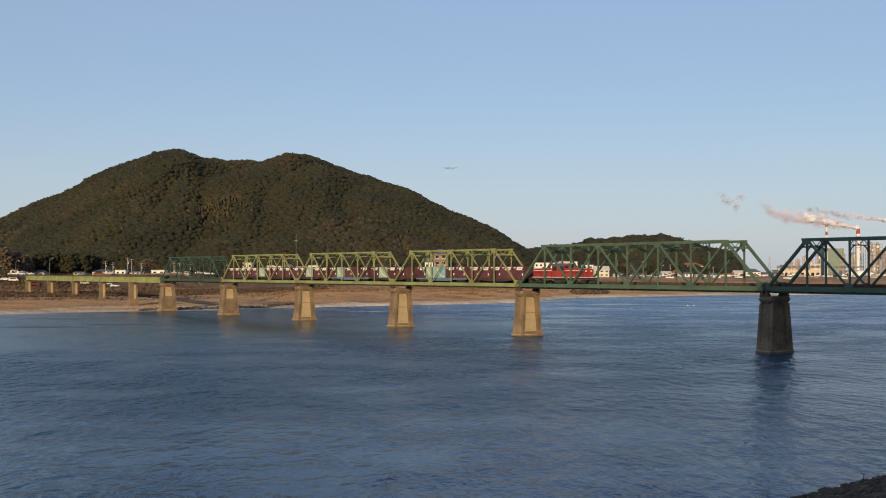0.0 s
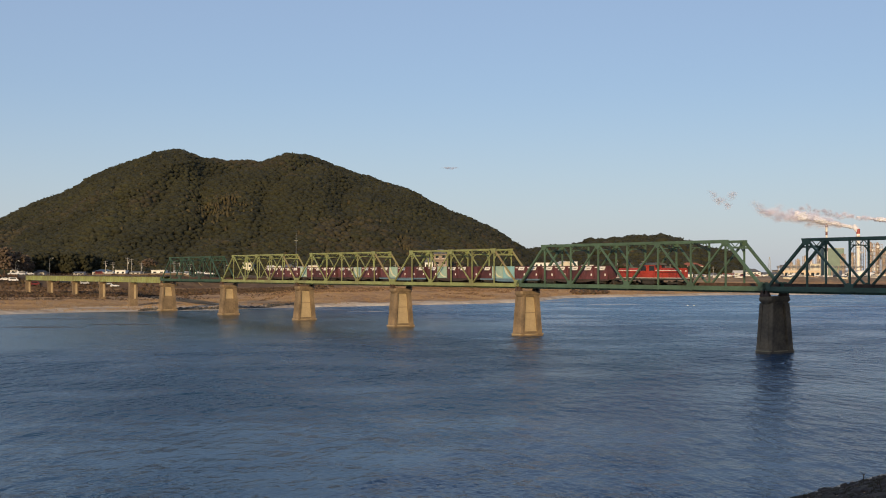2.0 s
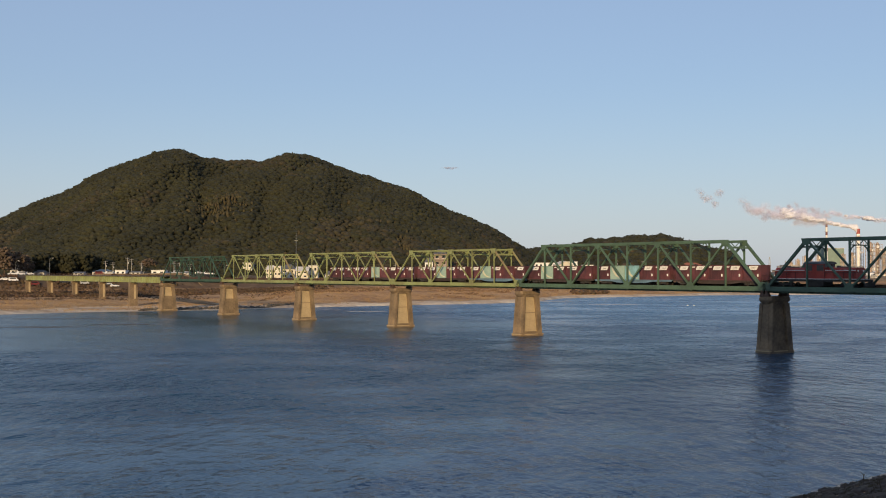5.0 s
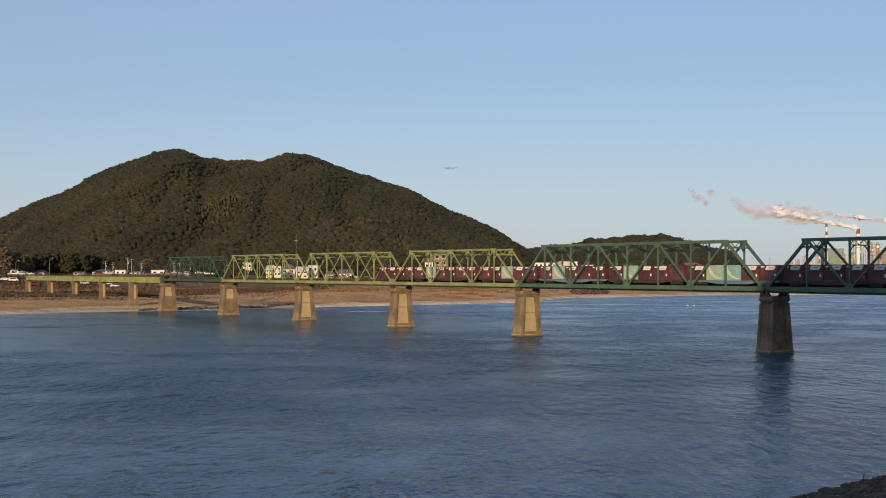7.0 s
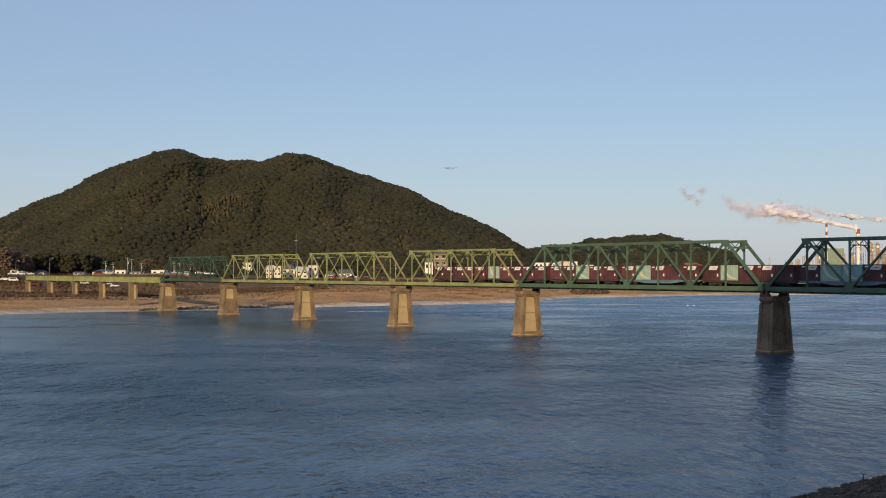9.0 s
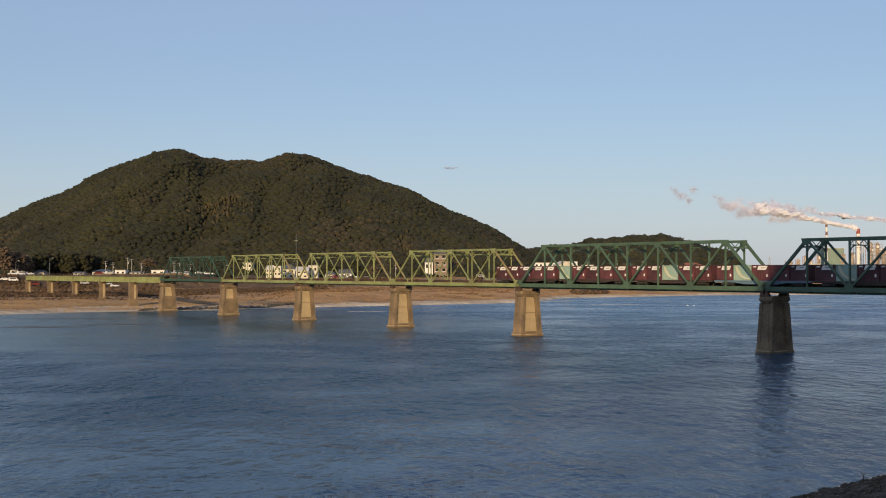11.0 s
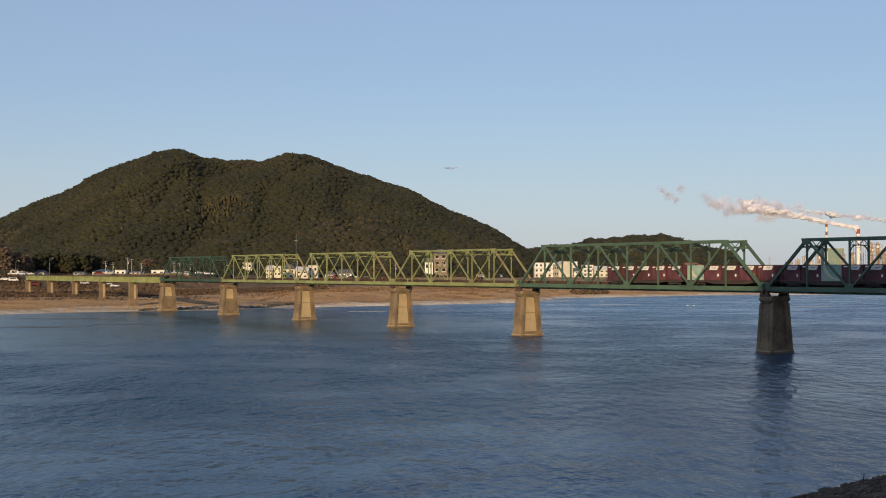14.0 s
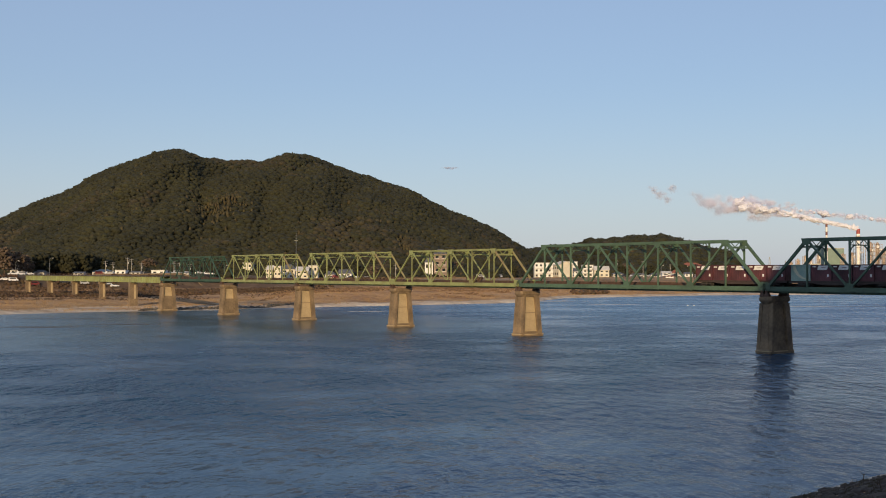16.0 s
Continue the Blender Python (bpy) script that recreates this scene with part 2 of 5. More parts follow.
def water_material():
    m = bpy.data.materials.new("rippled_river_water")
    m.use_nodes = True
    n, l = m.node_tree.nodes, m.node_tree.links
    b = n["Principled BSDF"]
    b.inputs["IOR"].default_value = 1.33
    b.inputs["Specular IOR Level"].default_value = 0.235
    tc, geo = n.new("ShaderNodeTexCoord"), n.new("ShaderNodeNewGeometry")

    def mapped(turn, sx, sy):
        mp = n.new("ShaderNodeMapping")
        mp.inputs["Rotation"].default_value, mp.inputs["Scale"].default_value = (0, 0, radians(turn)), (sx, sy, 1.0)
        l.new(tc.outputs["Object"], mp.inputs["Vector"])
        return mp.outputs[0]

    def nz(s, d, src):
        t = n.new("ShaderNodeTexNoise"); t.inputs["Scale"].default_value, t.inputs["Detail"].default_value = s, d
        l.new(src, t.inputs["Vector"]); return t.outputs["Fac"]

    def math_node(op, a, c):
        k = n.new("ShaderNodeMath"); k.operation = op
        for i, v in enumerate((a, c)):
            if isinstance(v, (int, float)):
                k.inputs[i].default_value = v
            else:
                l.new(v, k.inputs[i])
        return k.outputs[0]

    def ramp(v, f0, f1, t0, t1):
        r = n.new("ShaderNodeMapRange"); r.interpolation_type = "SMOOTHSTEP"
        for key, val in (("From Min", f0), ("From Max", f1), ("To Min", t0), ("To Max", t1)):
            r.inputs[key].default_value = val
        l.new(v, r.inputs["Value"]); return r.outputs[0]

    def reach(x, y):
        d = n.new("ShaderNodeVectorMath"); d.operation = "DOT_PRODUCT"; d.inputs[1].default_value = (x, y, 0)
        l.new(geo.outputs["Position"], d.inputs[0]); return d.outputs["Value"]

    # wind waves: short crests, finer ripples on them, and a low swell under both
    crests, ripples, swell = nz(0.62, 3, mapped(16, 1.0, 0.42)), nz(2.1, 2, mapped(-24, 1.0, 0.5)), nz(0.13, 2, mapped(10, 1.0, 0.5))
    height = math_node("ADD", math_node("ADD", crests, math_node("MULTIPLY", ripples, 0.17)), math_node("MULTIPLY", swell, 0.8))
    # gusts roughen the water in long lanes and smaller patches
    lanes = math_node("ADD", math_node("MULTIPLY", nz(0.030, 4, mapped(-20, 0.30, 1.0)), 0.6), math_node("MULTIPLY", nz(0.10, 4, mapped(0, 0.6, 0.8)), 0.4))
    flaws = nz(1.0, 4, mapped(8, 0.06, 0.055))
    gust = ramp(math_node("ADD", math_node("MULTIPLY", lanes, 0.62), math_node("MULTIPLY", flaws, 0.38)), 0.41, 0.59, 0.22, 1.0)
    off = reach(-0.7, 0.714)          # metres off the near bank
    lee = ramp(off, 55.0, 122.0, 0.32, 1.0)
    # slack water between the bridge and the far bank lies smooth
    slack = math_node("MULTIPLY", ramp(off, 160.0, 215.0, 0.0, 1.0), ramp(reach(-0.82, -0.572), -215.0, -170.0, 0.0, 1.0))
    wind = math_node("MULTIPLY", math_node("MULTIPLY", gust, lee), math_node("SUBTRACT", 1.0, math_node("MULTIPLY", slack, 0.72)))
    # base colour turns paler blue towards the far bank, painting in reflected sky
    far_sheen = n.new("ShaderNodeMix"); far_sheen.data_type = "RGBA"
    far_sheen.inputs["A"].default_value, far_sheen.inputs["B"].default_value = (0.009, 0.050, 0.100, 1), (0.055, 0.150, 0.26, 1)
    l.new(ramp(reach(0.7, 0.714), 205.0, 360.0, 0.0, 1.0), far_sheen.inputs["Factor"])
    # greener base colour in the slack water, standing in for the mirrored hill
    slack_tint = n.new("ShaderNodeMix"); slack_tint.data_type = "RGBA"
    slack_tint.inputs["B"].default_value = (0.022, 0.060, 0.066, 1)
    l.new(far_sheen.outputs["Result"], slack_tint.inputs["A"]); l.new(math_node("MULTIPLY", slack, 0.8), slack_tint.inputs["Factor"])
    l.new(slack_tint.outputs["Result"], b.inputs["Base Color"])
    l.new(ramp(wind, 0.0, 1.0, 0.2, 0.3), b.inputs["Roughness"])
    bp = n.new("ShaderNodeBump"); bp.inputs["Distance"].default_value = 2.6
    l.new(wind, bp.inputs["Strength"]); l.new(height, bp.inputs["Height"]); l.new(bp.outputs[0], b.inputs["Normal"])
    return m


def grid_lines(lo, hi, fine):
    """Lines of a grid, close in the stretches of fine (start, end, step), wide outside."""
    out = {lo, hi}
    for a, b, s in fine:
        out.update(float(v) for v in np.arange(a, b + 0.01, s))
    return sorted(out)


def build_ground():
    xs = grid_lines(-4500, 4500, ((-4000, -700, 300), (-700, -320, 40), (-320, 420, 6), (6, 48, 1.5), (460, 900, 40), (1000, 4000, 300)))
    # rows follow the far shore so that its edge stays crisp
    rows = grid_lines(-4500, 4200, ((-4000, -800, 400), (-700, -600, 40), (-590, -425, 7), (-420, -300, 3), (-290, -90, 12), (-80, -22, 3), (-20, 60, 2), (62, 140, 4), (150, 400, 25), (500, 4000, 350)))
    sh = Shape()
    for r in rows:
        for x in xs:
            k = ease((r + 420) / 300) if r < 0 else 1.0
            y = r + far_shore(x) * k + (1 - k) * 420 if -4500 < r else -4500
            sh.v.append((x, y, ground_z(x, y)))
    w = len(xs)
    sh.f = [(j * w + i, j * w + i + 1, (j + 1) * w + i + 1, (j + 1) * w + i) for j in range(len(rows) - 1) for i in range(w - 1)]
    solid("ground", sh, ground_material(), "sandy river bank with dry tan winter grass", "ground", kind="structure", smooth=True)


build_ground()
wsh = Shape().add([(-2500, -1500, 0), (2500, -1500, 0), (2500, 2000, 0), (-2500, 2000, 0)], [(0, 1, 2, 3)])
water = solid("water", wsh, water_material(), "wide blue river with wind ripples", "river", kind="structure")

# ---- bridge ----
TURN = 124.92
BASE = pose(52.7, 193.2, 0, 0, 0, TURN)
BAY = 15.6
HALF_W = 2.25
RAIL_Z = 10.45


def on_bridge(s, lat=0.0, z=0.0, turn=0.0):
    """A pose s metres from the near dark pier towards the far bank, lat metres towards the camera's side."""
    return BASE @ pose(s, lat, z, 0, 0, turn)


def truss_span(s0, bays, paint, height, label):
    """A through truss of the Warren kind with verticals, its trusses 4.5 m apart."""
    t = thing("truss_span", on_bridge(s0), label, "truss bridge", "spans of the railway bridge")
    L = bays * BAY
    e0, e1 = 0.45, L - 0.45
    zb, zt = 10.3, 10.3 + height
    k = 1.0 if bays == 4 else 0.7          # the shorter spans have lighter members
    q = (e1 - e0) / (2 * bays)
    node = lambda i: e0 + q * i
    for y in (HALF_W, -HALF_W):
        part("bottom_chord", Shape().beam((e0 - 0.3, y, zb - 0.1), (e1 + 0.3, y, zb - 0.1), 0.42, 0.72), paint, t)
        part("top_chord", Shape().beam((node(1) - 0.2, y, zt), (node(2 * bays - 1) + 0.2, y, zt), 0.42 * k, 0.42 * k), paint, t)
        for i in range(2 * bays):
            lo_hi = (zb, zt) if i % 2 == 0 else (zt, zb)
            end = i in (0, 2 * bays - 1)
            part("end_post" if end else "diagonal", Shape().beam((node(i), y, lo_hi[0]), (node(i + 1), y, lo_hi[1]), (0.4 if end else 0.28) * k, (0.42 if end else 0.31) * k, (0, 1, 0)), TAN_LIME if paint is LIME and i == 0 else paint, t)
        for i in range(1, 2 * bays):
            part("vertical", Shape().beam((node(i), y, zb), (node(i), y, zt), 0.25 * k, 0.26 * k, (1, 0, 0)), paint, t)
        for i in range(0, 2 * bays + 1, 2):
            part("gusset_plate", Shape().prism([(node(i) - 0.9, zb - 0.3), (node(i) + 0.9, zb - 0.3), (node(i) + 0.75, zb + 0.55), (node(i) + 0.3, zb + 0.95), (node(i) - 0.3, zb + 0.95), (node(i) - 0.75, zb + 0.55)], y + 0.22, y + 0.25), paint, t)
        for i in range(1, 2 * bays, 2):
            part("gusset_plate", Shape().prism([(node(i) - 0.9, zt + 0.2), (node(i) + 0.9, zt + 0.2), (node(i) + 0.7, zt - 0.5), (node(i) + 0.3, zt - 0.85), (node(i) - 0.3, zt - 0.85), (node(i) - 0.7, zt - 0.5)], y + 0.22, y + 0.25), paint, t)
    # cross frames under the top chords with arched knee braces, and floor beams
    for i in range(1, 2 * bays):
        f = Shape().beam((node(i), -HALF_W, zt - 0.05), (node(i), HALF_W, zt - 0.05), 0.25, 0.3)
        f.beam((node(i), -HALF_W, zt - 0.95), (node(i), HALF_W, zt - 0.95), 0.14, 0.16)
        for j in range(4):
            y0, y1 = -HALF_W + j * HALF_W / 2, -HALF_W + (j + 1) * HALF_W / 2
            za, zc = (zt - 0.1, zt - 0.95) if j % 2 else (zt - 0.95, zt - 0.1)
            f.beam((node(i), y0, za), (node(i), y1, zc), 0.1, 0.1)
        for sgn in (1, -1):
            f.beam((node(i), sgn * HALF_W, zt - 2.1), (node(i), sgn * (HALF_W - 0.45), zt - 1.35), 0.14, 0.16)
            f.beam((node(i), sgn * (HALF_W - 0.45), zt - 1.35), (node(i), sgn * (HALF_W - 1.2), zt - 0.95), 0.14, 0.16)
        part("sway_frame", f, paint, t)
    for i in range(1, 2 * bays - 1):
        y = HALF_W if i % 2 else -HALF_W
        part("top_lateral", Shape().beam((node(i), y, zt), (node(i + 1), -y, zt), 0.14, 0.14), paint, t)
    for sgn, i in ((1, 0), (-1, 2 * bays)):
        x = node(i) + sgn * q * 0.86
        part("portal_frame", Shape().beam((x, -HALF_W, zt - 1.1), (x, HALF_W, zt - 1.1), 0.16, 0.26), paint, t)
    for i in range(0, 2 * bays + 1):
        part("floor_beam", Shape().beam((node(i), -HALF_W, 10.0), (node(i), HALF_W, 10.0), 0.3, 0.6), paint, t)
    for y in (0.85, -0.85):
        part("stringer", Shape().beam((e0, y, 9.85), (e1, y, 9.85), 0.25, 0.7), paint, t)
    ties = Shape()
    for j in range(int((e1 - e0) / 0.62)):
        ties.box(e0 + 0.3 + j * 0.62, 0, 10.2, 0.22, 2.3, 0.12)
    part("sleepers", ties, TIMBER, t, "dark timber sleepers", kind="stuff")
    walkway = Shape().beam((e0, 1.75, 10.42), (e1, 1.75, 10.42), 0.6, 0.05)
    part("walkway", walkway, STEEL, t)
    part("cable_trough", Shape().beam((e0, -1.9, 10.72), (e1, -1.9, 10.72), 0.35, 0.6), STEEL, t, "rusty brown cable trough")
    for s in (e0, e1):
        for y in (HALF_W, -HALF_W):
            part("bearing", Shape().box(s, y, 9.0, 0.9, 0.7, 0.5, 0, 0.7).box(s, y, 9.5, 0.5, 0.5, 0.42), STEEL, t, "dark steel bearing")
    return t


def pier(s, kind_label, top=9.0):
    """A tapered concrete pier with a flared cap and a tall recess in its faces."""
    p = thing("bridge_pier", on_bridge(s), kind_label, "bridge pier", "piers of the railway bridge")
    H = top - 0.9
    a0, b0, a1, b1 = 2.35, 5.3, 1.75, 4.1     # base and top: along and across the track
    sh = Shape()
    at = lambda z: (a0 + (a1 - a0) * z / H, b0 + (b1 - b0) * z / H)
    ch = 0.35
    def ring(z):
        a, b = at(z)
        a, b = a / 2, b / 2
        return [(-a + ch, -b, z), (a - ch, -b, z), (a, -b + ch, z), (a, b - ch, z), (a - ch, b, z), (-a + ch, b, z), (-a, b - ch, z), (-a, -b + ch, z)]
    rings = ring(0) + ring(H)
    sh.add(rings, [(i, (i + 1) % 8, 8 + (i + 1) % 8, 8 + i) for i in range(8)] + [tuple(range(8))[::-1], tuple(range(8, 16))])
    part("shaft", sh, CONCRETE, p)
    return p, at, H


def full_pier(s, panel_from, label):
    p, at, H = pier(s, label)
    lip = Shape().box(0, 0, -2.0, 2.9, 5.8, 2.45).box(0, 0, 0.45, 2.8, 5.7, 0.2, 0, 0.95)
    part("footing", lip, CONCRETE, p)
    part("footing_ledge", Shape().box(0, 0, 0.3, 3.0, 5.9, 0.16), PANEL, p, "pale worn ledge above the water")
    cap = Shape()
    w = [(1.85, 4.2, H - 0.3), (2.3, 4.7, H - 0.05), (2.62, 5.1, H + 0.3), (2.62, 5.1, H + 0.62), (2.4, 4.9, H + 0.9)]
    ch = 0.4
    pts = []
    for a, b, z in w:
        a, b = a / 2, b / 2
        pts += [(-a + ch, -b, z), (a - ch, -b, z), (a, -b + ch, z), (a, b - ch, z), (a - ch, b, z), (-a + ch, b, z), (-a, b - ch, z), (-a, -b + ch, z)]
    cap.add(pts, [(j * 8 + i, j * 8 + (i + 1) % 8, j * 8 + 8 + (i + 1) % 8, j * 8 + 8 + i) for j in range(4) for i in range(8)] + [tuple(range(8))[::-1], tuple(range(32, 40))])
    part("cap", cap, CONCRETE, p)
    # the pale panel, framed by raised ribs
    for sgn in (-1, 1):
        z0, z1 = panel_from, H - 0.26
        # the panel's head is rounded
        g = Shape()
        outline = []
        for z, side in [(z0, -1), (z0, 1)] + [(z1 - 0.55 + 0.55 * math.sin(q * math.pi / 8), 1 - 0.36 * (1 - math.cos(q * math.pi / 8))) for q in range(5)] + [(z1 - 0.55 + 0.55 * math.sin(q * math.pi / 8), -1 + 0.36 * (1 - math.cos(q * math.pi / 8))) for q in range(4, -1, -1)]:
            a, b = at(z)
            outline.append((a / 2, 0.325 + side * (b / 2 - 0.875), z))
        k = len(outline)
        g.add([(sgn * (a + d), yy, z) for d in (0.004, 0.05) for a, yy, z in outline], [(i, (i + 1) % k, k + (i + 1) % k, k + i) for i in range(k)] + [tuple(range(k)), tuple(range(k, 2 * k))])
        # panels up to the shaded near pier take the dark shaft colour as shade
        part("panel", g, PANEL if s > 1 else CONCRETE, p, "pale smooth concrete panel" if s > 1 else "")
        if panel_from < 3:
            a, b = at(4.6)
            part("joint", Shape().box(sgn * (a / 2 + 0.06), 0.33, 4.6, 0.05, b - 1.8, 0.12), CONCRETE, p)
        rib = Shape()
        for yy in (-1, 1):
            (aa, ba), (ab, bb) = at(0.3), at(H - 0.3)
            mid, wide = (0.62, 1.1) if yy < 0 else (0.3, 0.5)
            rib.beam((sgn * (aa / 2 + 0.12), yy * (ba / 2 - mid), 0.3), (sgn * (ab / 2 + 0.12), yy * (bb / 2 - mid), H - 0.2), wide, 0.62, (1, 0, 0))
        a, b = at(H - 0.2)
        rib.beam((sgn * (a / 2 + 0.12), -b / 2 + 0.3, H - 0.12), (sgn * (a / 2 + 0.12), b / 2 - 0.3, H - 0.12), 0.36, 0.3)
        a, b = at(panel_from * 0.5)
        rib.beam((sgn * (a / 2 + 0.1), -b / 2 + 0.3, panel_from * 0.5), (sgn * (a / 2 + 0.1), b / 2 - 0.3, panel_from * 0.5), 0.36, panel_from)
        part("rib", rib, CONCRETE, p)
    return p


LONG, SHORT = 4 * BAY, 3 * BAY
for s0, n, paint, h, lab in ((-LONG, 4, GREEN, 7.5, "green painted steel truss railway span"),
                             (0.0, 4, GREEN, 7.6, "green painted steel truss railway span"),
                             (LONG, 3, LIME, 7.15, "yellow-green painted steel truss railway span"),
                             (LONG + SHORT, 3, LIME, 7.15, "yellow-green painted steel truss railway span"),
                             (LONG + 2 * SHORT, 3, LIME, 7.15, "yellow-green painted steel truss railway span"),
                             (LONG + 3 * SHORT, 3, DEEP, 7.0, "dark green painted steel truss railway span")):
    truss_span(s0, n, paint, h, lab)
for s, pf, lab in ((-LONG, 1.2, "weathered concrete bridge pier by the bank"), (0.0, 1.2, "dark shaded concrete bridge pier in the river"), (LONG, 0.95, "weathered concrete bridge pier with pale panel"),
                   (LONG + SHORT, 0.9, "weathered concrete bridge pier with pale panel"), (LONG + 2 * SHORT, 0.9, "weathered concrete bridge pier with pale panel"),
                   (LONG + 3 * SHORT, 4.9, "weathered concrete bridge pier with short panel"), (LONG + 4 * SHORT, 4.9, "weathered concrete bridge pier at the sandy bank")):
    full_pier(s, pf, lab)


def girder_span(s0, length):
    g = thing("girder_span", on_bridge(s0), "yellow-green steel plate girder railway span", "girder bridge", "girder spans of the approach")
    for y in (1.1, -1.1):
        sh = Shape().beam((0.2, y, 10.1), (length - 0.2, y, 10.1), 0.05, 1.9)
        sh.beam((0.2, y, 11.07), (length - 0.2, y, 11.07), 0.5, 0.06).beam((0.2, y, 9.13), (length - 0.2, y, 9.13), 0.5, 0.06)
        part("girder", sh, LIME, g)
        for k in range(1, 14):
            part("stiffener", Shape().beam((length * k / 14, y + 0.12, 9.2), (length * k / 14, y + 0.12, 11.0), 0.18, 0.05, (1, 0, 0)), LIME, g)
    part("deck", Shape().beam((0.1, 0, 11.2), (length - 0.1, 0, 11.2), 2.9, 0.18), TIMBER, g, "dark timber deck")
    rail = Shape().beam((0, 1.6, 12.1), (length, 1.6, 12.1), 0.06, 0.06).beam((0, 1.6, 11.7), (length, 1.6, 11.7), 0.05, 0.05)
    for k in range(16):
        rail.beam((length * (k + 0.5) / 16, 1.6, 11.1), (length * (k + 0.5) / 16, 1.6, 12.1), 0.06, 0.06)
    part("handrail", rail, STEEL, g)


S5 = LONG + 4 * SHORT
for k in range(5):
    girder_span(S5 + k * 31.2, 31.2)
for k in range(1, 6):
    s = S5 + k * 31.2
    p = thing("bridge_pier", on_bridge(s), "small plain concrete pier under the girders", "bridge pier", "approach piers")
    m = on_bridge(s).translation
    gz = ground_z(m.x, m.y)
    a = 1.5 if k > 1 else 2.1
    part("shaft", Shape().box(0, 0, gz - 1, a, 2.2 + 0.7 * (k == 1), 8.3 - gz + 1, 0, 0.88), CONCRETE, p)
    part("cap", Shape().box(0, 0, 8.3, 1.7, 2.7, 0.75), CONCRETE, p)
    part("panel", Shape().box(-a / 2 - 0.01, -0.35, max(gz + 0.6, 3.4), 0.1, 0.7, 8.2 - max(gz + 0.6, 3.4)), PANEL, p, "pale smooth concrete panel")

# ---- hills and woods ----
def ico(level=1):
    bm = bmesh.new()
    bmesh.ops.create_icosphere(bm, subdivisions=level, radius=1.0)
    v = np.array([p.co[:] for p in bm.verts])
    bm.verts.index_update()
    f = np.array([[q.index for q in p.verts] for p in bm.faces])
    bm.free()
    return v, f


def clump_mesh(name, centres, sizes, material, level=2, rough=0.38, squash=0.72, seed=1, sprays=0, smooth=False, spray=0.17):
    """Many uneven crowns in one mesh."""
    rng = np.random.default_rng(seed)
    v, f = ico(level)
    n, k = len(centres), len(v)
    lump = 1 + rough * rng.standard_normal((n, k, 1)).clip(-1.6, 1.6)
    a = rng.uniform(0, 2 * np.pi, n)
    ca, sa = np.cos(a)[:, None], np.sin(a)[:, None]
    vx = v[None, :, 0] * ca - v[None, :, 1] * sa
    vy = v[None, :, 0] * sa + v[None, :, 1] * ca
    p = np.stack([vx, vy, np.repeat(v[None, :, 2] * squash, n, 0)], 2) * lump * np.asarray(sizes)[:, None, None]
    p += np.asarray(centres)[:, None, :]
    q = (f[None] + (np.arange(n) * k)[:, None, None]).reshape(-1, 3)
    p = p.reshape(-1, 3)
    if sprays:
        # loose sprays of leaves stand out of the crowns
        d = rng.standard_normal((n, sprays, 3))
        d[..., 2] = np.abs(d[..., 2]) * 0.8
        d /= np.linalg.norm(d, axis=2, keepdims=True)
        size = np.asarray(sizes)[:, None, None]
        c = np.asarray(centres)[:, None, :] + d * (size * rng.uniform(0.82, 1.04, (n, sprays, 1))) * (1, 1, squash)
        tri = c[:, :, None, :] + rng.standard_normal((n, sprays, 3, 3)).clip(-1.6, 1.6) * size[..., None] * spray
        q = np.concatenate([q, len(p) + np.arange(n * sprays * 3).reshape(-1, 3)])
        p = np.concatenate([p, tri.reshape(-1, 3)])
    me = bpy.data.meshes.new(name)
    me.vertices.add(len(p))
    me.vertices.foreach_set("co", p.reshape(-1).astype(np.float32))
    me.loops.add(q.size)
    me.loops.foreach_set("vertex_index", q.reshape(-1).astype(np.int32))
    me.polygons.add(len(q))
    me.polygons.foreach_set("loop_start", np.arange(0, q.size, 3, dtype=np.int32))
    me.update(calc_edges=True)
    me.materials.append(material)
    if smooth:
        me.polygons.foreach_set("use_smooth", np.ones(len(q), dtype=bool))
    return me


EVERGREEN = mat("evergreen_canopy", (0.0275, 0.027, 0.0083), 0.9, 0, 0.15, 0.022, 30, 0.9, second=(0.0145, 0.0157, 0.0054), island=0.18)
BROWNWOOD = mat("bare_brown_canopy", (0.037, 0.031, 0.0145), 0.9, 0, 0.2, 0.03, 40, 0.9, island=0.2)
BAMBOO = mat("yellow_bamboo_canopy", (0.055, 0.043, 0.015), 0.85, 0, 0.2, 0.03, 40, 0.9, island=0.18)
UNDERGROWTH = mat("forest_floor", (0.030, 0.029, 0.013), 0.95, 0, 0.4, 0.03, 20, 0.5)
FOCUS = 2150.0


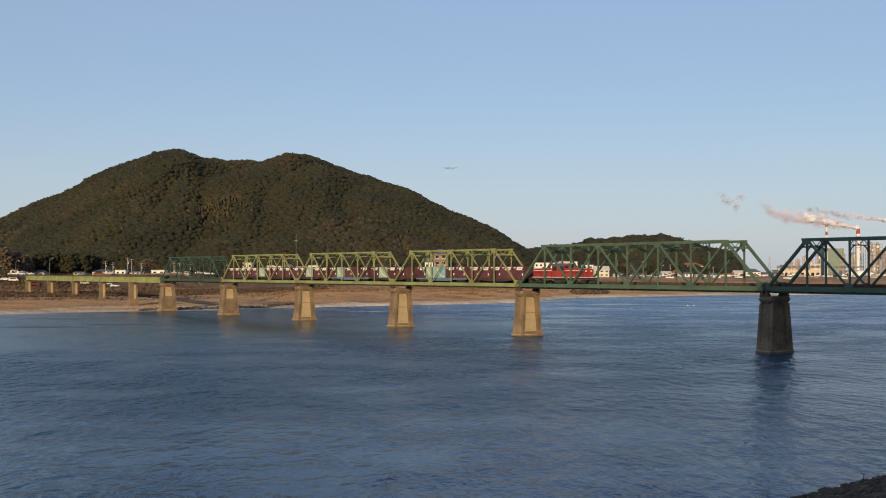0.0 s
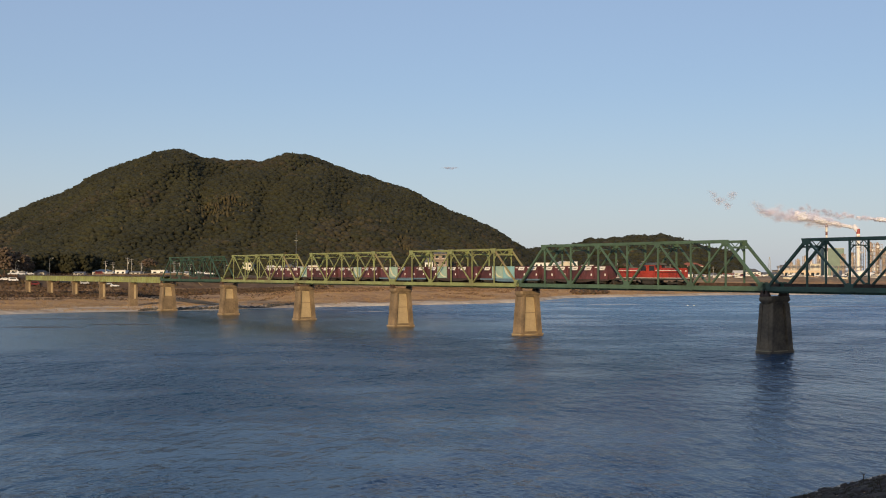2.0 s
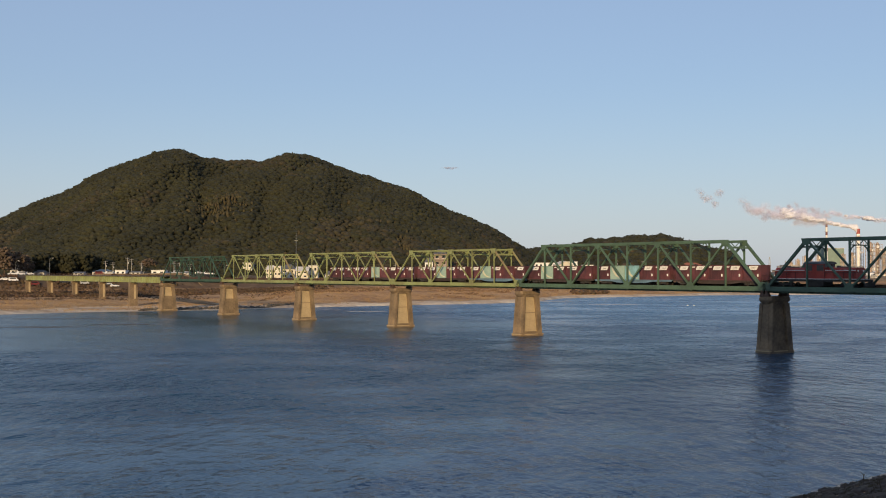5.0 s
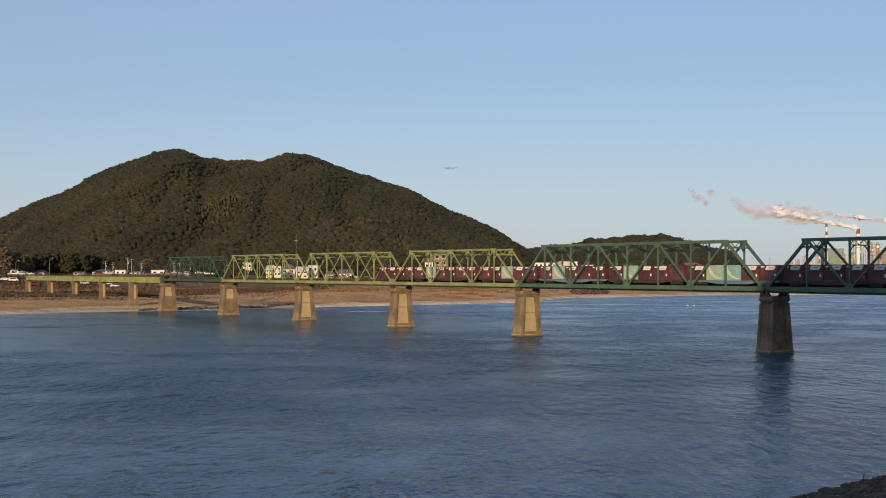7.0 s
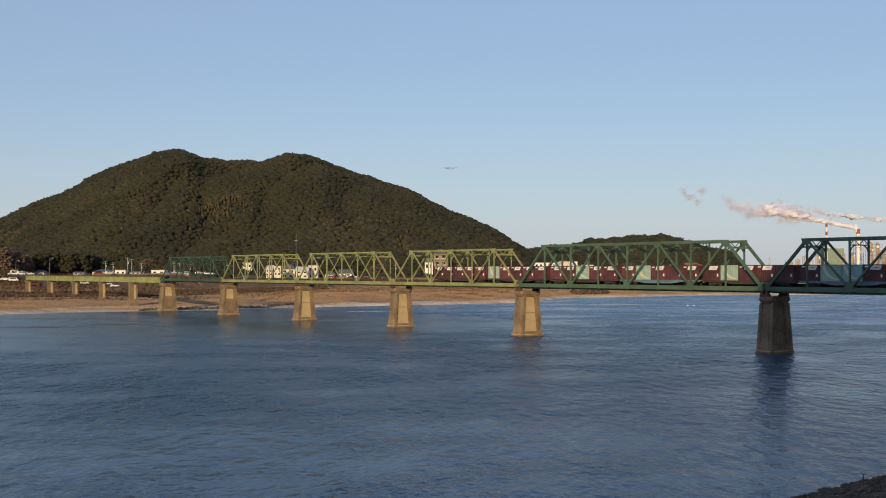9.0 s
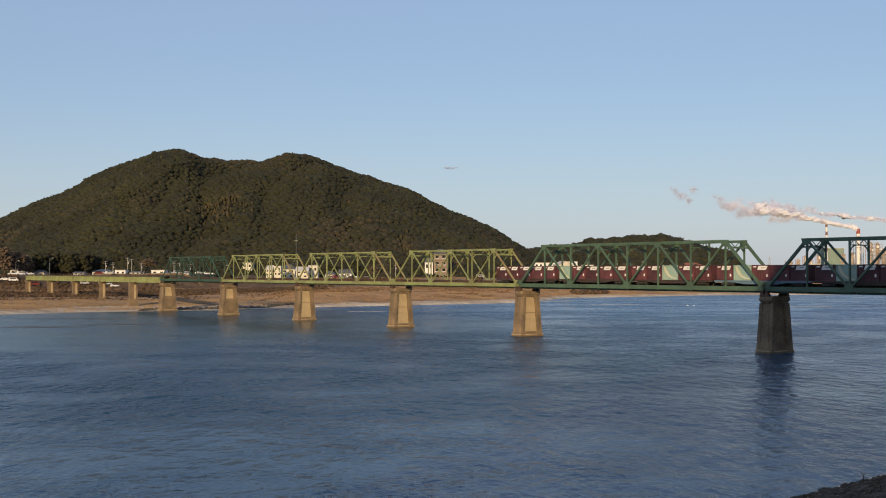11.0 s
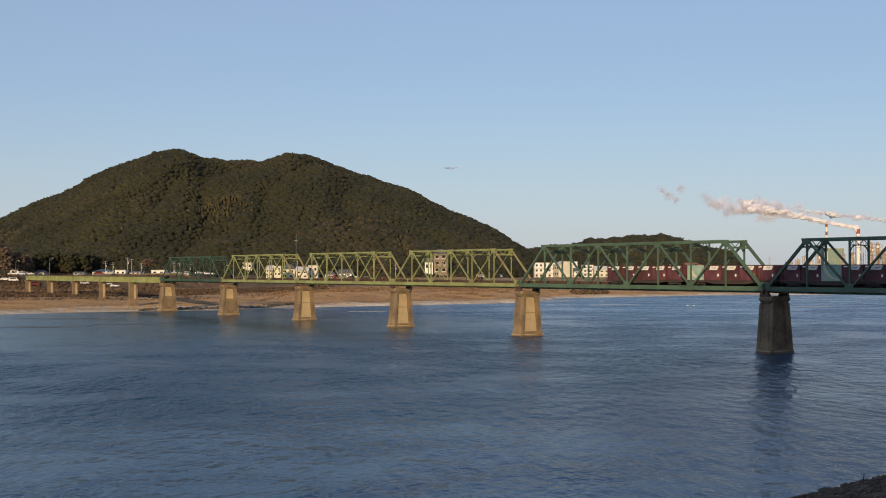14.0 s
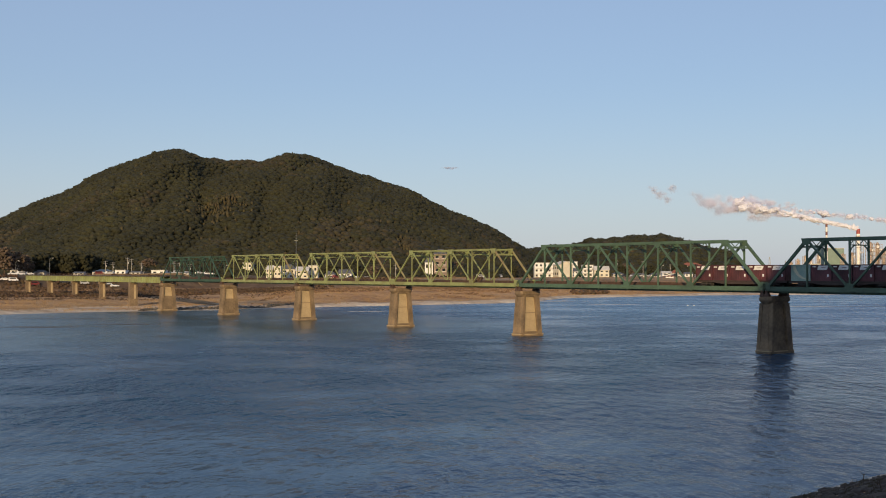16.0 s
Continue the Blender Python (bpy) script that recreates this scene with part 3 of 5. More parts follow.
def hill(name, px, py, foot, ridge, label, seed, tree, step):
    """A wooded hill whose ridge shows along the bearings px (about 784) at the heights py (about 480)."""
    rng = np.random.default_rng(seed)

    def surface(b, t):
        """Bearing b and share t of the way from foot (0) to ridge (1) and down behind it (2)."""
        near_foot = foot + 190 * ease((b - 870) / 90) if seed == 3 else foot       # the toe draws back behind the houses
        y = near_foot + (ridge - near_foot) * t
        top = EYE_Z + (480 - along(b, px, py)) * ridge / FOCUS - tree * 2.0
        x = (b - 784) * y / FOCUS
        lift = math.sin(min(t, 1.0) * math.pi / 2) ** 1.15 if t <= 1 else max(0.0, 1 - (t - 1) ** 2 * 1.4)
        # spurs and ravines run down the slope, bending as they go
        bend = x + 26 * noise.noise((x * 0.006, y * 0.008, seed + 3))
        gully = noise.noise((bend * 0.013, y * 0.0035, seed)) * 0.15 - 0.07 * (1 - abs(noise.noise((bend * 0.021, y * 0.004, seed + 5))) * 2) ** 2 + noise.noise((x * 0.03, y * 0.02, seed)) * 0.05
        gully = min(gully, 0.02)
        z = 7.5 + max(0.0, top - 7.5) * max(0.0, lift + gully * math.sin(min(1.0, t) * math.pi))
        return x, y, z

    sh = Shape()
    bs, ts = np.arange(px[0], px[-1] + 1, 12.0), np.linspace(-0.05, 1.6, 34)
    for t in ts:
        for b in bs:
            sh.v.append(surface(float(b), max(0.0, float(t))) if t >= 0 else (lambda p: (p[0], p[1], 3.0))(surface(float(b), 0.0)))
    w = len(bs)
    sh.f = [(j * w + i, j * w + i + 1, (j + 1) * w + i + 1, (j + 1) * w + i) for j in range(len(ts) - 1) for i in range(w - 1)]
    solid(name, sh, UNDERGROWTH, label, "hill", kind="structure", smooth=True)
    sets = {"e": [], "b": [], "y": []}
    t = 0.0
    while t < 1.07:
        y = foot + (ridge - foot) * t
        nb = int((px[-1] - px[0]) * y / FOCUS / step)
        for b in np.linspace(px[0], px[-1], nb):
            b2, t2 = float(b + rng.uniform(-0.5, 0.5) * step * FOCUS / y), t + rng.uniform(-0.5, 0.5) * step * 0.8 / (ridge - foot)
            x, yy, z = surface(b2, max(0.0, t2))
            if z < 8.2 or b2 < -110:
                continue
            r = tree * (rng.uniform(0.5, 0.95) if rng.random() < 0.9 else rng.uniform(0.95, 1.15)) * (1 + 0.35 * noise.noise((x * 0.06, yy * 0.05, seed + 4)))
            k = noise.noise((x * 0.012, yy * 0.009, seed + 7)) + 0.5 * noise.noise((x * 0.05, yy * 0.03, seed + 9)) + rng.normal(0, 0.16)
            # the bamboo stands in two stretches of the slope, the leafless trees in patches
            stand = math.exp(-((b2 - 388) / 58) ** 2 - ((t2 - 0.37) / 0.085) ** 2) + math.exp(-((b2 - 715) / 18) ** 2 - ((t2 - 0.22) / 0.08) ** 2) + math.exp(-((b2 - 790) / 24) ** 2 - ((t2 - 0.03) / 0.06) ** 2) if seed == 3 else 0
            kind = "y" if stand > 0.55 + rng.normal(0, 0.28) else ("b" if k + (0.75 * math.exp(-((b2 - 385) / 25) ** 2 - ((t2 - 0.2) / 0.06) ** 2) if seed == 3 else 0) > 0.52 else "e")
            sets[kind].append((x, yy, z + r * rng.uniform(0.3, 0.6) + 1.6 * noise.noise((x * 0.035, yy * 0.03, seed + 2)), r * (0.36 if kind == "y" else 0.92)))
        t += step * 0.8 / (ridge - foot)
    for kind, m, lab, nm in (("e", EVERGREEN, "dense dark evergreen forest canopy on the hill", "evergreen_woods"), ("b", BROWNWOOD, "brown leafless trees among the hill forest", "leafless_woods"), ("y", BAMBOO, "yellowish bamboo grove on the hillside", "bamboo_grove")):
        if sets[kind]:
            a = np.array(sets[kind])
            tagged(new(nm, clump_mesh(nm, a[:, :3], a[:, 3], m, rough=0.15, squash=2.0 if kind == "y" else 0.66, seed=seed, sprays=12, level=1, smooth=True, spray=0.15)), lab, "woods", kind="stuff")


hill("hill_main", (-260, -100, 0, 60, 110, 170, 230, 290, 325, 360, 420, 465, 510, 560, 640, 720, 800, 870, 925, 970, 1010),
     (440, 405, 383, 357, 340, 305, 280, 264, 265, 280, 282, 283, 268, 276, 303, 329, 368, 396, 432, 462, 486), 640, 1000, "steep twin-topped hill under dense forest", 3, 3.0, 2.55)
hill("hill_far", (900, 940, 1000, 1040, 1090, 1160, 1200, 1240, 1290, 1310, 1335), (436, 430, 424, 416, 409, 406, 411, 424, 436, 458, 486), 900, 1250, "low wooded hill behind the town", 5, 6.6, 5.2)

# ---- train ----
MAROON = mat("maroon_container_paint", (0.115, 0.036, 0.042), 0.6, 0, 0.2, 0.6, 9, 0.1, second=(0.066, 0.025, 0.03), spread=0.3)
PALE = mat("pale_green_white_container_paint", (0.34, 0.44, 0.37), 0.5, 0, 0.12, 0.4, 8, 0.1, second=(0.24, 0.38, 0.34))
TEAL = mat("teal_container_paint", (0.22, 0.42, 0.46), 0.5, 0, 0.2, 0.4, 8, 0.1)
WHITE = mat("white_paint", (0.80, 0.79, 0.76), 0.5, 0, 0.08, 0.6, 8)
CREAM = mat("cream_container_paint", (0.62, 0.60, 0.44), 0.5, 0, 0.1, 0.4, 8)
RED = mat("orange_red_loco_paint", (0.36, 0.042, 0.026), 0.45, 0, 0.15, 0.4, 8, 0.05, second=(0.25, 0.030, 0.021))
GREYROOF = mat("dark_grey_roof_paint", (0.10, 0.10, 0.10), 0.6, 0, 0.3, 0.6, 8)
UNDERFRAME = mat("sooty_underframe", (0.045, 0.04, 0.036), 0.75, 0.2, 0.4, 1, 8, 0.2)
BLUEFRAME = mat("blue_grey_wagon_frame", (0.12, 0.20, 0.27), 0.6, 0, 0.25, 0.6, 8)
# frame brown darkened to stand for the shade under the containers
BROWNFRAME = mat("sooty_brown_wagon_frame", (0.055, 0.038, 0.032), 0.65, 0, 0.3, 0.6, 8)
GLASS = mat("dark_window_glass", (0.02, 0.025, 0.03), 0.08, 0, 0.1, 1, 4)
LAMP = mat("lamp_glass", (0.8, 0.78, 0.7), 0.2, 0, 0.1, 2, 4)

FRONT0 = 42.6


def front_at(t):
    """Metres from the near pier to the train's front at t seconds."""
    return FRONT0 - 12.25 * t + 0.044 * t * t


MOVERS = []          # (object, metres behind the train's front, height)
WHEELS = []          # (wheelset, metres along its vehicle, axle height)


def rolling(name, offset, z, label, category, group=""):
    ob = thing(name, on_bridge(front_at(0) + offset, 0, z), label, category, group)
    MOVERS.append((ob, offset, z))
    return ob


def wheelset(parent, s, r):
    w = part("wheelset", Shape().tube((0, -0.62, 0), (0, -0.74, 0), r, n=16).tube((0, 0.62, 0), (0, 0.74, 0), r, n=16).tube((0, -0.74, 0), (0, 0.74, 0), 0.09, n=8).beam((-r * 0.8, 0.75, 0), (r * 0.8, 0.75, 0), 0.03, 0.12).beam((0, 0.75, -r * 0.8), (0, 0.75, r * 0.8), 0.03, 0.12, (1, 0, 0)), UNDERFRAME, parent)
    w.matrix_basis = pose(s, 0, r)
    WHEELS.append((w, s, r))


def bogie(parent, s, base, r):
    b = Shape()
    for y in (0.98, -0.98):
        b.beam((s - base / 2 - 0.3, y, r + 0.05), (s + base / 2 + 0.3, y, r + 0.05), 0.16, 0.28)
        for dx in (-base / 2, base / 2):
            b.box(s + dx, y, r - 0.15, 0.35, 0.2, 0.35)
        b.tube((s, y, r - 0.12), (s, y, r + 0.3), 0.16, n=8)
    b.beam((s, -1, r + 0.1), (s, 1, r + 0.1), 0.5, 0.3)
    part("bogie", b, UNDERFRAME, parent)
    wheelset(parent, s - base / 2, r)
    wheelset(parent, s + base / 2, r)


def locomotive():
    """A centre-cab diesel engine: two long hoods, a cab between, hazard-white band."""
    o = rolling("locomotive", 0.0, RAIL_Z, "orange-red centre-cab diesel locomotive with white band", "locomotive")
    L = 17.6
    frame_sh = Shape().box(L / 2, 0, 0.95, L - 0.6, 2.7, 0.35)
    part("underframe", frame_sh, UNDERFRAME, o)
    part("skirt", Shape().box(L / 2, 0, 1.3, L - 1.8, 2.76, 0.08), WHITE, o, "white band along the frame")
    for a, b in ((1.5, 7.0), (10.6, 16.4)):
        prof = [(-1.15, 1.41), (1.15, 1.41), (1.15, 2.75), (0.85, 3.08), (-0.85, 3.08), (-1.15, 2.75)]
        h = Shape()
        k = len(prof)
        h.add([(a, y, z) for y, z in prof] + [(b, y, z) for y, z in prof], [(i, (i + 1) % k, k + (i + 1) % k, k + i) for i in range(k)] + [tuple(range(k)), tuple(range(k, 2 * k))])
        hood = part("hood", h, RED, o, "orange-red engine hood")
        for sgn in (1, -1):
            for j in range(5):
                part("louvre", Shape().box(a + 0.9 + j * 1.15, sgn * 1.16, 1.75, 0.8, 0.03, 0.75), RED, hood)
            part("hood_band", Shape().box((a + b) / 2, sgn * 1.156, 2.62, b - a, 0.012, 0.09), WHITE, hood, "thin white stripe")
        part("radiator_fan", Shape().tube(((a + b) / 2, 0, 3.08), ((a + b) / 2, 0, 3.2), 0.7, n=14), GREYROOF, hood)
        part("exhaust", Shape().box((a * 0.3 + b * 0.7), 0, 3.08, 0.5, 0.35, 0.3), GREYROOF, hood)
        end = a - 0.02 if a < 5 else b + 0.02
        for y in (0.65, -0.65):
            part("headlight", Shape().tube((end - 0.05, y, 2.55), (end + 0.05, y, 2.55), 0.16, n=10), LAMP, hood, "round headlight")
    cab = part("cab", Shape().box(8.8, 0, 1.41, 3.6, 2.6, 2.25), RED, o, "orange-red driver's cab")
    for sgn in (1, -1):
        for x in (7.75, 9.85):
            part("window", Shape().box(x, sgn * 1.31, 2.6, 1.25, 0.03, 0.85), GLASS, cab, "dark cab window")
        part("door", Shape().box(8.8, sgn * 1.31, 1.5, 0.7, 0.03, 1.95), RED, cab)
        for y in (-0.75, 0.75):
            part("window", Shape().box(8.8 + sgn * 1.81, y, 3.12, 0.03, 0.8, 0.45), GLASS, cab, "dark cab window")
    prof = [(-1.42, 3.6), (1.42, 3.6), (1.3, 3.82), (0.8, 3.98), (0, 4.03), (-0.8, 3.98), (-1.3, 3.82)]
    k = len(prof)
    part("roof", Shape().add([(6.75, y, z) for y, z in prof] + [(10.85, y, z) for y, z in prof], [(i, (i + 1) % k, k + (i + 1) % k, k + i) for i in range(k)] + [tuple(range(k)), tuple(range(k, 2 * k))]), GREYROOF, cab, "dark grey curved roof")
    rails = Shape()
    for sgn in (1, -1):
        for a, b in ((0.15, 6.9), (10.7, 17.45)):
            rails.beam((a, sgn * 1.32, 2.35), (b, sgn * 1.32, 2.35), 0.04, 0.04)
            for j in range(5):
                x = a + (b - a) * j / 4
                rails.beam((x, sgn * 1.32, 1.35), (x, sgn * 1.32, 2.35), 0.04, 0.04)
    part("handrail", rails, UNDERFRAME, o)
    part("fuel_tank", Shape().box(8.8, 0, 0.35, 3.0, 2.3, 0.65), UNDERFRAME, o)
    for x in (0.0, L):
        sg = -1 if x == 0 else 1
        part("coupler", Shape().box(x + sg * 0.3, 0, 0.75, 0.6, 0.3, 0.3), UNDERFRAME, o)
        part("snowplough", Shape().box(x + sg * 0.05, 0, 0.2, 0.15, 2.4, 0.55), UNDERFRAME, o)
    for s in (3.0, 14.6):
        bogie(o, s, 2.2, 0.43)
    bogie(o, 8.8, 1.6, 0.3)


def wagon(offset, frame_mat, label):
    w = rolling("flat_wagon", offset, RAIL_Z, label, "freight wagon", "wagons of the train")
    L = 19.5
    part("deck", Shape().box(L / 2, 0, 0.92, L, 2.5, 0.1), frame_mat, w)
    for y in (1.15, -1.15):
        # fish-bellied side sill
        part("side_sill", Shape().prism([(0.0, 0.92), (L, 0.92), (L, 0.72), (L - 4.5, 0.68), (L - 6.5, 0.42), (6.5, 0.42), (4.5, 0.68), (0.0, 0.72)], y - 0.06, y + 0.06), frame_mat, w)
    part("centre_sill", Shape().box(L / 2, 0, 0.45, L - 3, 0.5, 0.47), UNDERFRAME, w)
    part("brake_gear", Shape().box(L / 2 - 1.5, 0.5, 0.3, 1.2, 0.6, 0.4), UNDERFRAME, w)
    for x in (0.05, L - 0.05):
        part("end_rail", Shape().beam((x, -1.2, 1.0), (x, -1.2, 1.9), 0.05, 0.05).beam((x, 1.2, 1.0), (x, 1.2, 1.9), 0.05, 0.05).beam((x, -1.2, 1.9), (x, 1.2, 1.9), 0.05, 0.05), STEEL, w)
        part("coupler", Shape().box(x + (0.3 if x > 5 else -0.3), 0, 0.75, 0.6, 0.3, 0.3), UNDERFRAME, w)
    for s in (2.6, L - 2.6):
        bogie(w, s, 1.9, 0.43)


def container_parts(paint):
    """The meshes of a twelve-foot container: corner posts, ribbed sides, doors, a slanted mark and stripe."""
    L, W, H = 3.66, 2.45, 2.5
    # corrugated sides: one outline, seen from above, drawn up to the roof
    edge = []
    for k in range(9):
        x = 0.3 + k * 0.378
        edge += [(x - 0.14, 0.0), (x - 0.08, 0.022), (x + 0.08, 0.022), (x + 0.14, 0.0)]
    plan = [(0.04, -W / 2 + 0.07)] + [(x, -W / 2 + 0.07 - d) for x, d in edge] + [(L - 0.04, -W / 2 + 0.07), (L - 0.04, W / 2 - 0.07)] + [(x, W / 2 - 0.07 + d) for x, d in reversed(edge)] + [(0.04, W / 2 - 0.07)]
    k = len(plan)
    body = Shape().add([(x, y, 0.06) for x, y in plan] + [(x, y, H - 0.04) for x, y in plan], [(i, (i + 1) % k, k + (i + 1) % k, k + i) for i in range(k)] + [tuple(range(k))[::-1], tuple(range(k, 2 * k))])
    # a frame of posts and rails round each side
    rims = []
    for sgn in (1, -1):
        o, n_ = [(0, 0), (L, 0), (L, H), (0, H)], [(0.14, 0.15), (L - 0.14, 0.15), (L - 0.14, H - 0.13), (0.14, H - 0.13)]
        y0, y1 = sgn * (W / 2 - 0.12), sgn * (W / 2)
        rim = Shape().add([(x, y, z) for y in (y0, y1) for x, z in o + n_], [(i, (i + 1) % 4, 4 + (i + 1) % 4, 4 + i) for i in range(4)] + [(8 + i, 8 + (i + 1) % 4, 12 + (i + 1) % 4, 12 + i) for i in range(4)] + [(i, (i + 1) % 4, 8 + (i + 1) % 4, 8 + i) for i in range(4)] + [(4 + i, 4 + (i + 1) % 4, 12 + (i + 1) % 4, 12 + i) for i in range(4)])
        rims.append(rim.mesh("side_frame", paint))
    y0, y1 = W / 2 - 0.05, W / 2 + 0.004
    mark = Shape().prism([(0.78, 1.7), (2.5, 1.7), (2.28, 2.3), (2.18, 2.36), (0.5, 2.36), (0.44, 2.28)], y0, y1)
    bar = Shape().prism([(1.0, 1.99), (1.8, 1.99), (1.77, 2.07), (0.97, 2.07)], y1 - 0.02, y1 + 0.004)
    tab = Shape().prism([(2.75, 2.1), (3.4, 2.1), (3.32, 2.28), (2.67, 2.28)], y0, y1)
    plate = Shape().prism([(0.42, 0.62), (0.7, 0.62), (0.7, 1.05), (0.42, 1.05)], y0, y1)
    swoosh = Shape().prism([(0.3, 0.3), (1.3, 0.5), (2.1, 1.0), (2.7, 1.9), (2.8, 2.3), (3.3, 2.3), (3.15, 1.6), (2.6, 0.9), (1.8, 0.4), (0.9, 0.22), (0.3, 0.2)], y0, y1)
    return body.mesh("body", paint), rims[0], rims[1], mark.mesh("mark", WHITE), bar.mesh("lettering", paint), tab.mesh("tab", WHITE), plate.mesh("plate", WHITE), swoosh.mesh("swoosh", CREAM)


KINDS = {"m": (container_parts(MAROON), "maroon freight container with white slanted mark"), "p": (container_parts(PALE), "pale cream and green freight container"),
         "t": (container_parts(TEAL), "teal blue freight container"), "d": (container_parts(MAROON), "plain dark maroon freight container")}


def container(code, offset):
    meshes, label = KINDS[code]
    c = rolling("freight_container", offset, RAIL_Z + 1.03, label, "container", "containers on the train")
    names = ("body", "side_frame", "side_frame", "mark", "lettering", "tab", "plate", "swoosh")
    wanted = {"m": ("mark", "lettering", "tab", "plate"), "d": ("plate",), "p": ("swoosh",), "t": ("swoosh",)}[code]
    for nm, me in zip(names, meshes):
        if nm in ("body", "side_frame") or nm in wanted:
            part(nm, me, None, c, {"mark": "white slanted mark", "tab": "short white bar", "swoosh": "cream curved band"}.get(nm, ""))


locomotive()
for k, load in enumerate(("mmmmm", "mmtpm", "dmmpm", "mdmpm", "mmpmm", "mmmmp", "mmmmm")):
    off = 19.0 + 19.95 * k
    wagon(off, BLUEFRAME if k in (1, 3) else BROWNFRAME, "flat container wagon with " + ("blue-grey" if k in (1, 3) else "shade-dark brown") + " steel frame")
    for j, code in enumerate(load):
        container(code, off + 0.35 + j * 3.78)

track = thing("railway_track", BASE, "two worn steel rails on the bridge", "railway track")
for y in (0.5335, -0.5335):
    part("rail", Shape().beam((-120, y, RAIL_Z - 0.07), (S5, y, RAIL_Z - 0.07), 0.07, 0.14).beam((S5, y, 11.36), (S5 + 156, y, 11.36), 0.07, 0.14), RAIL, track)

# ---- reeds and bushes on the far bank ----
REED = mat("dry_tan_reeds", (0.32, 0.22, 0.12), 0.95, 0, 0.2, 0.05, 20, 0.6, second=(0.24, 0.152, 0.08), island=0.1)
SCRUB = mat("brown_winter_scrub", (0.095, 0.060, 0.034), 0.95, 0, 0.3, 0.1, 20, 0.6, island=0.35)
SLOPE = mat("red_brown_dead_bracken", (0.19, 0.115, 0.062), 0.95, 0, 0.3, 0.1, 20, 0.6, island=0.3)
ROCKS = mat("dark_wet_stone", (0.085, 0.075, 0.06), 0.85, 0, 0.35, 0.5, 10, 0.6, island=0.35)


def scatter(n, x0, x1, d0, d1, seed, keep=lambda x, d: True):
    """Spots on the far bank between the distances d0 and d1 from the water's edge."""
    rng = np.random.default_rng(seed)
    out = []
    while len(out) < n:
        x, d = rng.uniform(x0, x1), rng.uniform(d0, d1)
        if keep(x, d):
            y = far_shore(x) + d / 0.78
            out.append((x, y, ground_z(x, y)))
    return np.array(out), rng


def stuff(name, pts, sizes, material, label, category, level, rough, squash, seed, sprays=0, spray=0.17):
    tagged(new(name, clump_mesh(name, pts, sizes, material, level, rough, squash, seed, sprays, spray=spray)), label, category, kind="stuff")


def blades(spots, size, per, seed):
    """Stiff upright blades in loose bunches."""
    r = np.random.default_rng(seed)
    n = len(spots) * per
    base = np.repeat(spots, per, 0) + np.stack([r.normal(0, 0.45, n), r.normal(0, 0.45, n), np.full(n, -0.05)], 1)
    a, lean, h = r.uniform(0, 2 * np.pi, n), r.normal(0, 0.25, n), size * r.uniform(0.5, 1.3, n)
    side = np.stack([np.cos(a), np.sin(a), np.zeros(n)], 1) * (size * 0.16)
    tip = base + np.stack([-np.sin(a) * lean * h, np.cos(a) * lean * h, h], 1)
    sh = Shape()
    sh.v = [tuple(p) for p in np.stack([base - side, base + side, tip + side * 0.5, tip - side * 0.5], 1).reshape(-1, 3).tolist()]
    sh.f = [(4 * i, 4 * i + 1, 4 * i + 2, 4 * i + 3) for i in range(n)]
    return sh


pts, rng = scatter(10500, -190, 330, 8, 55, 11, lambda x, d: noise.noise((x * 0.03, d * 0.05, 2)) + noise.noise((x * 0.1, d * 0.12, 4)) > -0.45)
solid("reeds", blades(pts, 0.28, 14, 12), REED, "dry tan reeds and grass on the bank", "grass", kind="stuff")
pts, rng = scatter(5000, -80, 260, 60, 112, 19, lambda x, d: noise.noise((x * 0.03, d * 0.05, 2)) + noise.noise((x * 0.1, d * 0.12, 4)) > -0.3)
solid("levee_grass", blades(pts, 0.28, 10, 20), REED, "dry tan grass on the levee slope", "grass", kind="stuff")
pts, rng = scatter(5200, -210, -50, 75, 200, 13, lambda x, d: noise.noise((x * 0.05, d * 0.08, 6)) > -0.35 and levee(x) - 92 < d < levee(x) + 20)
stuff("scrub", pts + [0, 0, 0.2], rng.uniform(0.25, 0.8, len(pts)), SCRUB, "brown leafless scrub along the bank top", "bushes", 1, 0.5, 0.9, 14, 40, 0.3)
pts, rng = scatter(2800, -190, -52, 52, 120, 33, lambda x, d: noise.noise((x * 0.05, d * 0.06, 8)) + 0.6 * noise.noise((x * 0.16, d * 0.2, 3)) > -0.25)
stuff("low_scrub", pts, rng.uniform(0.18, 0.42, len(pts)), SCRUB, "low brown scrub under the approach spans", "bushes", 1, 0.4, 0.8, 34, 24)
pts, rng = scatter(3600, -70, 75, 22, 92, 35, lambda x, d: noise.noise((x * 0.03, d * 0.09, 12)) + 0.5 * noise.noise((x * 0.12, d * 0.2, 13)) > 0.16 - 0.5 * ease((d - 45) / 40))
stuff("slope_scrub", pts, rng.uniform(0.15, 0.5, len(pts)), SLOPE, "red-brown scrub scattered over the dry grass slope", "bushes", 1, 0.5, 0.8, 36, 30, 0.3)
pts, rng = scatter(320, -60, 20, 92, 118, 27, lambda x, d: noise.noise((x * 0.05, d * 0.08, 6)) > 0.0)
stuff("levee_scrub", pts + [0, 0, 0.3], rng.uniform(0.3, 0.9, len(pts)), SCRUB, "brown scrub at the top of the levee", "bushes", 2, 0.4, 0.9, 28, 30)
pts, rng = scatter(500, -100, -48, 3, 12, 15)
stuff("drift_stones", pts, rng.uniform(0.25, 0.9, len(pts)), ROCKS, "dark stones and drift along the waterline", "stones", 1, 0.35, 0.6, 16)
pts, rng = scatter(110, 66, 86, 15, 24, 17)
